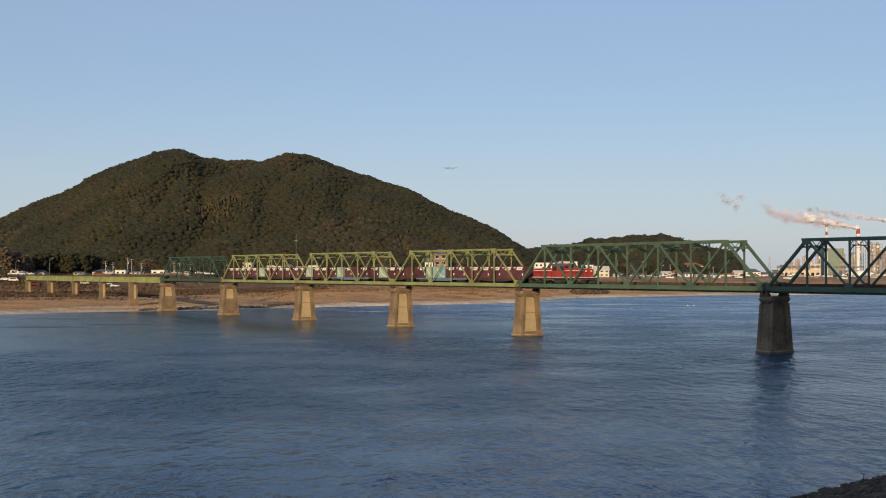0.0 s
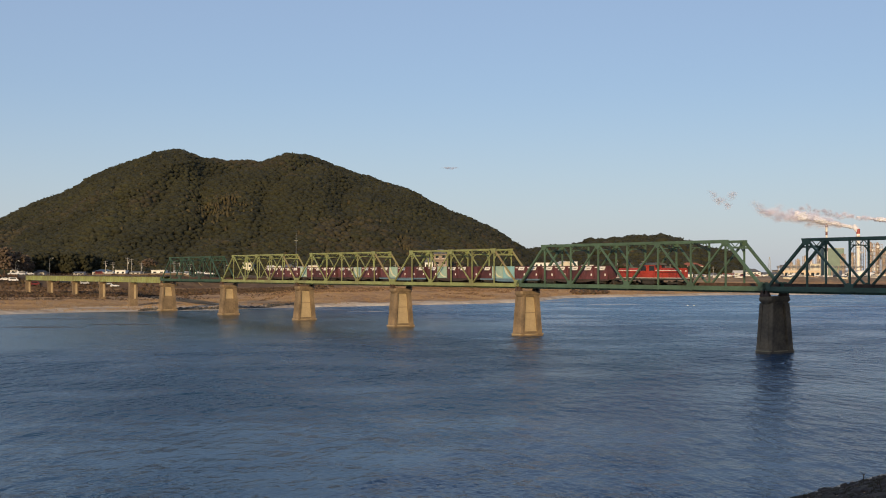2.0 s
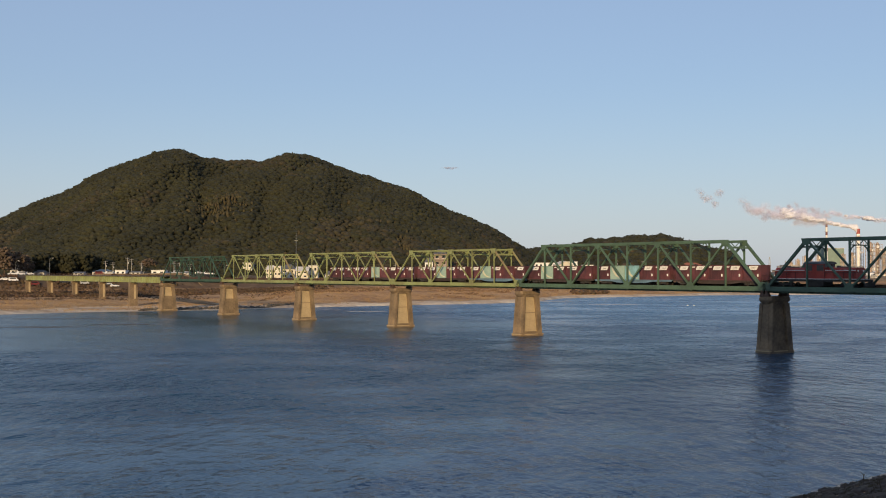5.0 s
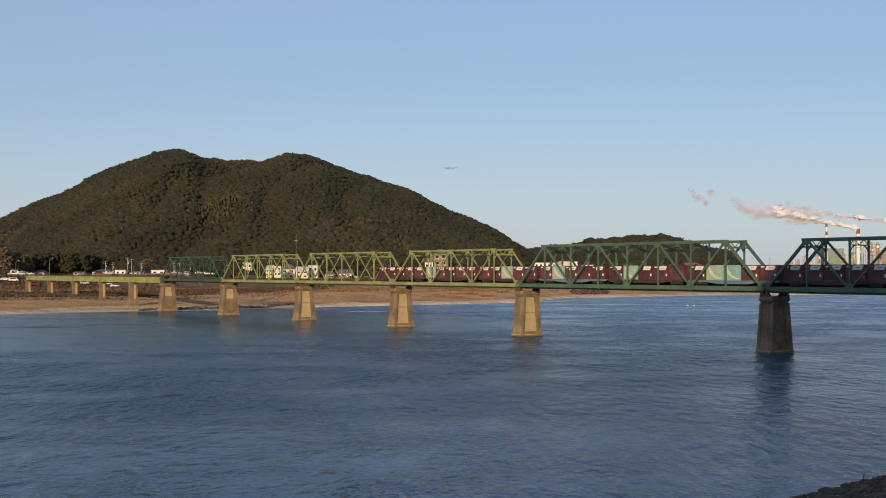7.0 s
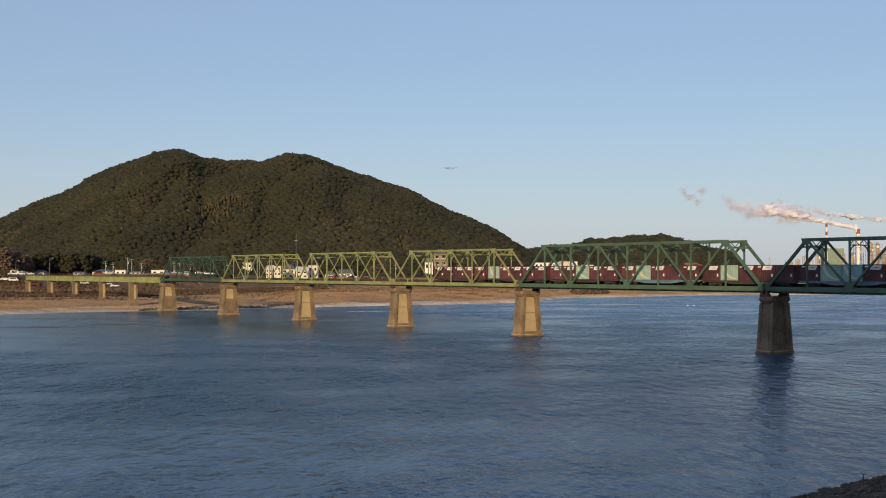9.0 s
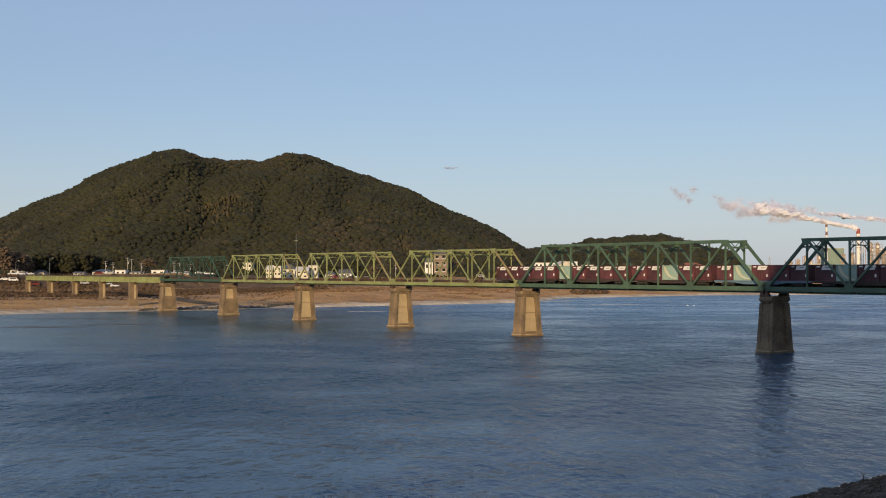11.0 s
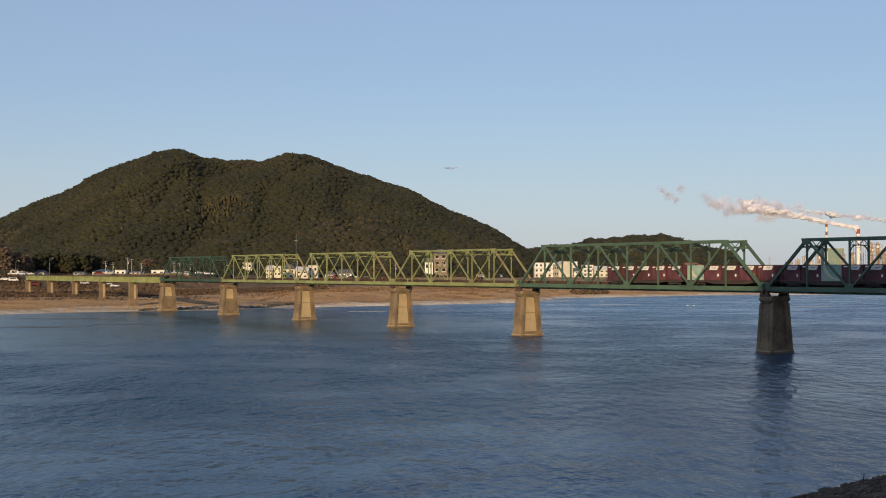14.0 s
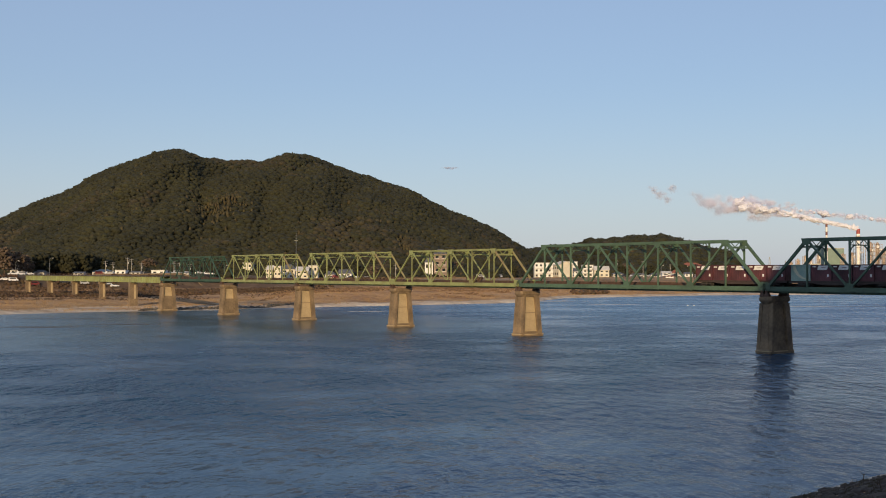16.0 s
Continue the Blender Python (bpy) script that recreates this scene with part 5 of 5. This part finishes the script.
rng = np.random.default_rng(41)
for i, (b, d, top, sp, k) in enumerate(((8, 130, 438, 4.5, 1), (28, 140, 446, 4.5, 1), (46, 150, 452, 4.0, 1), (72, 160, 450, 4.5, 0), (96, 170, 446, 5, 0), (122, 165, 450, 4.5, 0), (148, 170, 448, 5, 0), (175, 180, 455, 4.5, 0),
                              (212, 190, 455, 4.5, 0), (262, 175, 458, 4.5, 1), (290, 180, 462, 4, 0), (345, 170, 466, 3.5, 0), (584, 190, 468, 4, 0), (628, 185, 470, 3.5, 0), (660, 170, 472, 3.5, 1), (712, 175, 466, 4, 0), (745, 165, 470, 3.5, 1),
                              (812, 160, 464, 4, 1), (835, 150, 474, 3, 0), (868, 160, 470, 3.5, 1), (905, 155, 474, 3.5, 0), (1034, 140, 470, 3, 0), (1100, 150, 472, 3.5, 0), (1112, 160, 466, 4, 1), (1150, 170, 470, 4, 0),
                              (1196, 180, 470, 3.5, 0), (1256, 200, 468, 4, 0), (1275, 190, 476, 3.5, 0))):
    y = shore_y(b, d)
    x = place(b, y)
    tree(x, y, EYE_Z + (480 - top) * y / FOCUS - ground_z(x, y), sp, TWIGS if k else EVERGREEN, "bare brown winter tree by the bank road" if k else "dark evergreen tree behind the bank road", 60 + i)

# ---- factory ----
STRIPE_RED = mat("red_stack_paint", (0.36, 0.065, 0.06), 0.6, 0, 0.15, 0.3, 6)
DULL_RED = mat("faded_red_stack_paint", (0.17, 0.065, 0.06), 0.7, 0, 0.15, 0.3, 6)
FACADE = mat("pale_green_cladding", (0.18, 0.25, 0.215), 0.6, 0, 0.12, 0.2, 6)
BEIGE = mat("beige_cladding", (0.62, 0.50, 0.36), 0.7, 0, 0.12, 0.2, 6)
PIPE = mat("plant_steelwork", (0.42, 0.33, 0.27), 0.6, 0.2, 0.3, 0.3, 8)
FY = 1150.0


def fz(top, y=FY):
    return EYE_Z + (480 - top) * y / FOCUS


def stack(b, top, radius, bands, label):
    x = place(b, FY)
    s = thing("chimney", pose(x, FY, 6.5), label, "chimney", "chimneys of the factory")
    h = fz(top) - 6.5
    z = 0.0
    for share, m in bands:
        z1 = z + share * h
        sh = Shape()
        n = 20
        # an open tube with a wall
        ring = lambda r, zz: [(r * math.cos(2 * math.pi * i / n), r * math.sin(2 * math.pi * i / n), zz) for i in range(n)]
        sh.add(ring(radius, z) + ring(radius, z1) + ring(radius * 0.93, z1) + ring(radius * 0.93, z), [(j * n + i, j * n + (i + 1) % n, ((j + 1) % 4) * n + (i + 1) % n, ((j + 1) % 4) * n + i) for j in range(4) for i in range(n)])
        part("band", sh, m, s, "red painted band" if m in (STRIPE_RED, DULL_RED) else "white painted band", smooth=False)
        z = z1
    part("ladder", Shape().beam((0.2, -radius - 0.25, 0), (0.2, -radius - 0.25, h), 0.06, 0.06, (0, 1, 0)).beam((-0.2, -radius - 0.25, 0), (-0.2, -radius - 0.25, h), 0.06, 0.06, (0, 1, 0)), PIPE, s)
    for q in (0.62, 0.85):
        part("platform", Shape().tube((0, 0, h * q), (0, 0, h * q + 0.3), radius + 0.9, n=16), PIPE, s)
    return s


STACK_R = 1.75
stack(1519, 405.5, STACK_R, ((0.9, WHITE), (0.1, STRIPE_RED)), "white factory chimney with red top, steaming")
stack(1463, 396.5, 1.0, ((0.5, WHITE), (0.06, DULL_RED), (0.08, WHITE), (0.06, DULL_RED), (0.09, WHITE), (0.06, DULL_RED), (0.09, WHITE), (0.06, DULL_RED)), "slim red and white banded factory chimney")


def works_hall(b0, b1, top, y, m, label, rows):
    x0, x1 = place(b0, y), place(b1, y)
    h = thing("factory_hall", pose((x0 + x1) / 2, y, 6.5), label, "factory building", "halls of the factory")
    w, H = x1 - x0, fz(top, y) - 6.5
    part("wall", Shape().box(0, 10, 0, w, 20, H), m, h)
    part("roof", Shape().box(0, 10, H, w + 0.8, 20.8, 0.5), ROOFS[3], h)
    n = max(2, int(w / 4))
    for k in range(rows):
        for i in range(n):
            part("window", Shape().box((i + 0.5) * w / n - w / 2, -0.03, H * (k + 0.35) / rows, w / n * 0.6, 0.1, H / rows * 0.4), GLASS, h, "dark window pane")


works_hall(1378, 1452, 479, 1000, BEIGE, "long low beige factory hall", 1)
works_hall(1434, 1452, 468, 1060, PLASTER[1], "cream factory block with flat top", 3)
works_hall(1458, 1494, 440, 1180, FACADE, "tall pale green clad factory hall", 0)
works_hall(1497, 1530, 480, 1020, PLASTER[0], "low white factory hall", 1)
works_hall(1530, 1600, 487, 1000, BEIGE, "long low beige factory hall", 1)
works_hall(1390, 1416, 470, 1200, PLASTER[2], "grey factory block among pipes", 3)


def column(b, top, y, r, label):
    """A process tower: a vessel inside a steel frame with plated floors, rails, pipes and small plant."""
    x = place(b, y)
    dice = np.random.default_rng(int(b))
    c = thing("process_tower", pose(x, y, 6.5), label, "process tower", "towers of the factory")
    H = fz(top, y) - 6.5
    v = r * 0.6
    part("vessel", Shape().tube((0, 0, 0), (0, 0, H - 1), v, n=14).tube((0, 0, H - 1), (0, 0, H), v, v * 0.4, 14), PIPE, c, smooth=False)
    w = r * 1.25
    for sx in (-1, 1):
        for sy in (-1, 1):
            part("column", Shape().beam((sx * w, sy * w, 0), (sx * w, sy * w, H * 0.95), 0.4, 0.4, (1, 0, 0)), PIPE, c)
    n = int(H / 3.6)
    step = H * 0.95 / n
    for k in range(1, n + 1):
        z = step * k
        floor = part("floor", Shape().box(0, 0, z - 0.2, 2 * w + 0.5, 2 * w + 0.5, 0.22), PIPE, c)
        part("railing", Shape().beam((-w, -w - 0.2, z + 1.0), (w, -w - 0.2, z + 1.0), 0.08, 0.08), GALV, floor)
        flip = 1 if k % 2 else -1
        part("brace", Shape().beam((-w * flip, -w, z - step), (w * flip, -w, z), 0.22, 0.22), PIPE, c)
        if k < n and dice.random() < 0.75:
            side = dice.uniform(-0.7, 0.4) * w
            part("plant_unit", Shape().box(side + 0.3 * w, -w * 0.75, z + 0.03, w * dice.uniform(0.3, 0.7), w * 0.5, step * dice.uniform(0.35, 0.75)), (WHITE, BEIGE, GALV)[int(dice.integers(3))], c)
    for q in (-0.75, 0.55):
        part("riser_pipe", Shape().tube((q * w, -w - 0.45, 0), (q * w, -w - 0.45, H * dice.uniform(0.6, 0.92)), 0.22, n=8), GALV, c)


for b, top, y, r in ((1508, 446, 1130, 1.7), (1519, 425, 1170, 2.9), (1540, 428, 1120, 2.6), (1553, 429, 1140, 2.6), (1564, 440, 1125, 2.2), (1492, 448, 1100, 1.5), (1425, 452, 1120, 1.4), (1412, 458, 1110, 1.2), (1400, 462, 1120, 1.0), (1435, 458, 1115, 1.2), (1448, 450, 1130, 1.3)):
    column(b, top, y, r, "rust-coloured steel process tower with many floors")
for b, top, y, r in ((1522, 479, 985, 3.6), (1405, 484, 985, 4.0), (1540, 482, 990, 3.4)):
    x = place(b, y)
    k = thing("storage_tank", pose(x, y, 6.5), "white domed storage tank", "storage tank", "tanks of the factory")
    H = fz(top, y) - 6.5
    part("shell", Shape().tube((0, 0, 0), (0, 0, H * 0.8), r, n=24), WHITE, k, smooth=False)
    part("dome", Shape().tube((0, 0, H * 0.8), (0, 0, H * 0.93), r, r * 0.7, 24).tube((0, 0, H * 0.93), (0, 0, H), r * 0.7, r * 0.15, 24), WHITE, k)
for b, y in ((1395, 1015), (1435, 1030), (1480, 1010), (1510, 1005)):
    x = place(b, y)
    k = thing("pipe_rack", pose(x, y, 6.5), "rusty pipe rack beside the factory halls", "pipe rack", "pipe racks of the factory")
    for i in range(4):
        part("frame", Shape().beam((i * 5 - 8, 0, 0), (i * 5 - 8, 0, 11), 0.3, 0.3, (1, 0, 0)).beam((i * 5 - 8, 3, 0), (i * 5 - 8, 3, 11), 0.3, 0.3, (1, 0, 0)).beam((i * 5 - 8, 0, 9), (i * 5 - 8, 3, 9), 0.3, 0.3), PIPE, k)
    for i in range(4):
        part("pipe", Shape().tube((-9, i * 0.8 + 0.2, 9.5 + (i % 2)), (9, i * 0.8 + 0.2, 9.5 + (i % 2)), 0.3, n=8), GALV, k)

# lattice mast far behind the town
mx = place(1362, 1100)
mast = thing("lattice_mast", pose(mx, 1100, 6.5), "grey steel lattice mast behind the town", "mast")
mh = fz(455, 1100) - 6.5
for sx, sy in ((-1, -1), (1, -1), (1, 1), (-1, 1)):
    part("leg", Shape().beam((sx * 1.6, sy * 1.6, 0), (sx * 0.2, sy * 0.2, mh), 0.16, 0.16, (1, 0, 0)), GALV, mast)
for k in range(7):
    q0, q1 = 1.6 - 1.4 * k / 7, 1.6 - 1.4 * (k + 1) / 7
    part("brace", Shape().beam((-q0, -q0, mh * k / 7), (q1, -q1, mh * (k + 1) / 7), 0.1, 0.1).beam((q0, -q0, mh * k / 7), (-q1, -q1, mh * (k + 1) / 7), 0.1, 0.1), GALV, mast)

# ---- steam ----
def steam_material(name, alpha, color):
    m = bpy.data.materials.new(name)
    m.use_nodes = True
    n, l = m.node_tree.nodes, m.node_tree.links
    n.remove(n["Principled BSDF"])
    out = n["Material Output"]
    d, tl, tr = n.new("ShaderNodeBsdfDiffuse"), n.new("ShaderNodeBsdfTranslucent"), n.new("ShaderNodeBsdfTransparent")
    d.inputs["Color"].default_value = tl.inputs["Color"].default_value = (*color, 1)
    m1, m2 = n.new("ShaderNodeMixShader"), n.new("ShaderNodeMixShader")
    m1.inputs[0].default_value = 0.45
    tc, t = n.new("ShaderNodeTexCoord"), n.new("ShaderNodeTexNoise")
    t.inputs["Scale"].default_value, t.inputs["Detail"].default_value = 1.9, 5
    l.new(tc.outputs["Object"], t.inputs["Vector"])
    mr = n.new("ShaderNodeMapRange")
    mr.inputs["From Min"].default_value, mr.inputs["From Max"].default_value = 0.40, 0.66
    mr.inputs["To Min"].default_value, mr.inputs["To Max"].default_value = max(0.0, alpha - 0.75), min(1.0, alpha)
    l.new(t.outputs["Fac"], mr.inputs["Value"]); l.new(mr.outputs[0], m2.inputs[0])
    l.new(d.outputs[0], m1.inputs[1]); l.new(tl.outputs[0], m1.inputs[2])
    l.new(tr.outputs[0], m2.inputs[1]); l.new(m1.outputs[0], m2.inputs[2]); l.new(m2.outputs[0], out.inputs["Surface"])
    return m


STEAM = [steam_material("dense_steam", 1.9, (0.92, 0.93, 0.99)), steam_material("thinning_steam", 1.9, (0.93, 0.91, 0.98)), steam_material("faint_steam", 1.9, (0.80, 0.78, 0.86))]


def puff_mesh(seed, level, material):
    v, f = ico(level)
    pts = []
    for p in v:
        q = Vector(p)
        k = 1 + 0.6 * noise.noise(q * 1.3 + Vector((seed * 3.1, 0, 0))) + 0.4 * noise.noise(q * 3.0 + Vector((0, seed * 2.3, 0)))
        pts.append(q * k)
    sh = Shape()
    sh.add([(p.x * 1.25, p.y, p.z * 0.85) for p in pts], [tuple(int(i) for i in q) for q in f])
    return sh.mesh("puff", material, True)


def mist_mesh(seed, count, material):
    """A loose cloud of tiny flakes, thick in its middle and thinning out, for steam that has spread."""
    r = np.random.default_rng(seed)
    lobes = r.normal(0, 0.42, (5, 3))
    c = lobes[r.integers(5, size=count)] + r.normal(0, 0.36, (count, 3))
    tri = c[:, None, :] * (1.3, 1.0, 0.8) + r.normal(0, 0.026, (count, 3, 3))
    sh = Shape()
    sh.v = [tuple(p) for p in tri.reshape(-1, 3).tolist()]
    sh.f = [(3 * i, 3 * i + 1, 3 * i + 2) for i in range(count)]
    return sh.mesh("puff", material)


PUFFS = {(k, 0): puff_mesh(k, 4, STEAM[0]) for k in range(4)}
PUFFS.update({(k, 1): mist_mesh(70 + k, 3400, STEAM[1]) for k in range(4)})
PUFFS.update({(k, 2): mist_mesh(80 + k, 2600, STEAM[2]) for k in range(4)})
DRIFTERS = []          # (part, birth distance, side offset, height offset, spin, seed)
METRE = FY / FOCUS     # metres per step of bearing at the factory
DRIFT = 7.6


def rise(d):
    """How far above the mouth the plume's axis is, d bearing steps down the wind."""
    return along(d, (0, 8, 20, 60, 100, 150, 180, 220, 300, 400), (0, 3, 5, 13, 21, 31, 35, 43, 53, 58))


plume = thing("steam_plume", pose(place(1519, FY), FY, fz(405.5)), "white steam drifting from the red-topped chimney", "steam")
rng = np.random.default_rng(51)


def puff(parent, d0, r, a, spread):
    o = part("puff", PUFFS[(int(rng.integers(4)), a)], None, parent)
    o.scale = (r, r, r)
    if a:
        tagged(o, kind="stuff")
    loose = spread * (0.55 if a == 0 else 1.0)
    side, high = rng.normal(0, 0.5) * loose, rng.normal(0, 0.5) * loose
    if d0 < 3 and parent is plume:
        o.scale = (r * 0.8, r * 0.8, r * 2.6)
    elif a == 0:
        # a solid heart in a soft ragged veil
        o.scale = (r * 0.86, r * 0.86, r * 0.74)
        veil = part("puff", PUFFS[(int(rng.integers(4)), 1)], None, parent, kind="stuff")
        veil.scale = (r * 0.95, r * 0.95, r * 0.8)
        DRIFTERS.append((veil, d0, side, high, rng.uniform(0, 360), rng.uniform(-1, 1)))
    DRIFTERS.append((o, d0, side, high, rng.uniform(0, 360), rng.uniform(-1, 1)))
    return o


# steam that is out at the start: thick near the mouth, in faint shreds far down the wind
for d0 in [*np.arange(4, 100, 3.4), *np.arange(100, 165, 6.5)]:
    for _ in range(1 + (20 < d0 < 60)):
        r = min(1.5 + d0 * 0.045, 5.6) * rng.uniform(0.65, 1.1)
        puff(plume, float(d0 + rng.uniform(-2, 2)), r, 0 if d0 < 82 + rng.normal(0, 14) else (1 if d0 < 125 + rng.normal(0, 12) else 2), 1.0)
for d0 in np.arange(206, 246, 9.0):
    puff(plume, float(d0), rng.uniform(3.2, 5.0), 2, 1.4)
for d0 in np.arange(12, 80, 5.0):
    puff(plume, float(d0), min(2.2 + d0 * 0.05, 5.5), 1, 1.3)
# steam that leaves the mouth later waits inside the chimney
for d0 in np.arange(-146, 3, 1.15):
    puff(plume, float(d0), rng.uniform(1.0, 1.5), 1 if rng.random() < 0.3 else 0, 1.0)

plume2 = thing("steam_plume", pose(place(1590, FY), FY + 60, fz(388, FY + 60)), "thinner grey steam from a second chimney", "steam")
for d0 in np.arange(-150, 125, 4.0):
    near_mouth = d0 < 55
    puff(plume2, float(d0 + rng.uniform(-3, 3)), rng.uniform(1.4, 3.8), 0 if d0 < 20 and rng.random() < 0.25 else (1 if near_mouth else 2), 1.1)

wisp = thing("cloud_wisp", pose(place(797, 2600), 2600, EYE_Z + 182 * 2600 / FOCUS), "faint grey shred of cloud", "cloud")
for k in range(4):
    o = part("shred", PUFFS[(k % 4, 2)], None, wisp)
    o.matrix_basis = pose(k * 6 - 9, k * 3, 1.5 * (k % 2), 0, 0, k * 50)
    o.scale = (7, 6, 2.2)

# ---- water birds ----
FEATHER = mat("white_feathers", (0.80, 0.79, 0.76), 0.9, 0, 0.08, 2, 6)


def bird(m):
    b = thing("swan", m, "white water bird afloat on the river", "bird", "birds on the river")
    v, f = ico(3)
    part("body", Shape().add([(p[0] * 0.55, p[1] * 0.28, 0.14 + p[2] * 0.24 + 0.12 * max(0, -p[0]) ** 2) for p in v], [tuple(int(i) for i in q) for q in f]), FEATHER, b, smooth=True)
    part("neck", Shape().tube((0.42, 0, 0.2), (0.55, 0, 0.55), 0.07, 0.05, 8).tube((0.55, 0, 0.55), (0.5, 0, 0.85), 0.05, 0.045, 8), FEATHER, b)
    hd = part("head", Shape().tube((0.44, 0, 0.86), (0.62, 0, 0.84), 0.07, 0.05, 8), FEATHER, b)
    part("bill", Shape().tube((0.62, 0, 0.84), (0.74, 0, 0.8), 0.035, 0.012, 6), LAMP, hd)
    return b


birds = [bird(pose(place(b, 455), 455, 0, 0, 0, 150)) for b in (1217, 1228)]
for b in birds:
    b.scale = (0.6, 0.6, 0.6)


def motions():
    times = [0.5 * k for k in range(33)]
    for ob, off, z in MOVERS:
        walk(ob, [(t, on_bridge(front_at(t) + off, 0, z)) for t in times])
    # wheels roll with the way that the train has gone
    for w, s, r in WHEELS:
        walk(w, [(k / 30, pose(s, 0, r, 0, -math.degrees((front_at(0) - front_at(k / 30)) / r) % 360, 0)) for k in range(481)])
    # the ripples drift down the river, the birds sit still on it
    walk(water, [(0.0, pose(0, 0, 0)), (16.0, pose(-5.0, -6.5, 0))])
    # steam leaves the mouth, spreads and drifts; what has not yet left waits inside the chimney
    for o, d0, sy, sz, spin, roll in DRIFTERS:
        inside = o.parent is plume
        rows = []
        for t in times:
            d = d0 + DRIFT * t
            if inside and d < 0:
                rows.append((t, pose(0, 0, -6.0 + max(-10, d) * 0.2, 0, 0, 0)))
                continue
            wide = 0.2 + min(2.1, max(0.0, d) / 110) * 4.6
            lift = rise(max(0.0, d)) * METRE if inside else 0.11 * d * METRE
            # long shreds stand upright in the chimney and lean over with the wind as they leave it
            lean = -82 * ease(d / 22) if inside and d0 < 3 else 0.0
            rows.append((t, pose(-d * METRE, sy * wide, lift + sz * wide * 0.8, 0, lean + roll * 2.0 * t, 0 if lean else spin)))
        walk(o, rows)


motions()
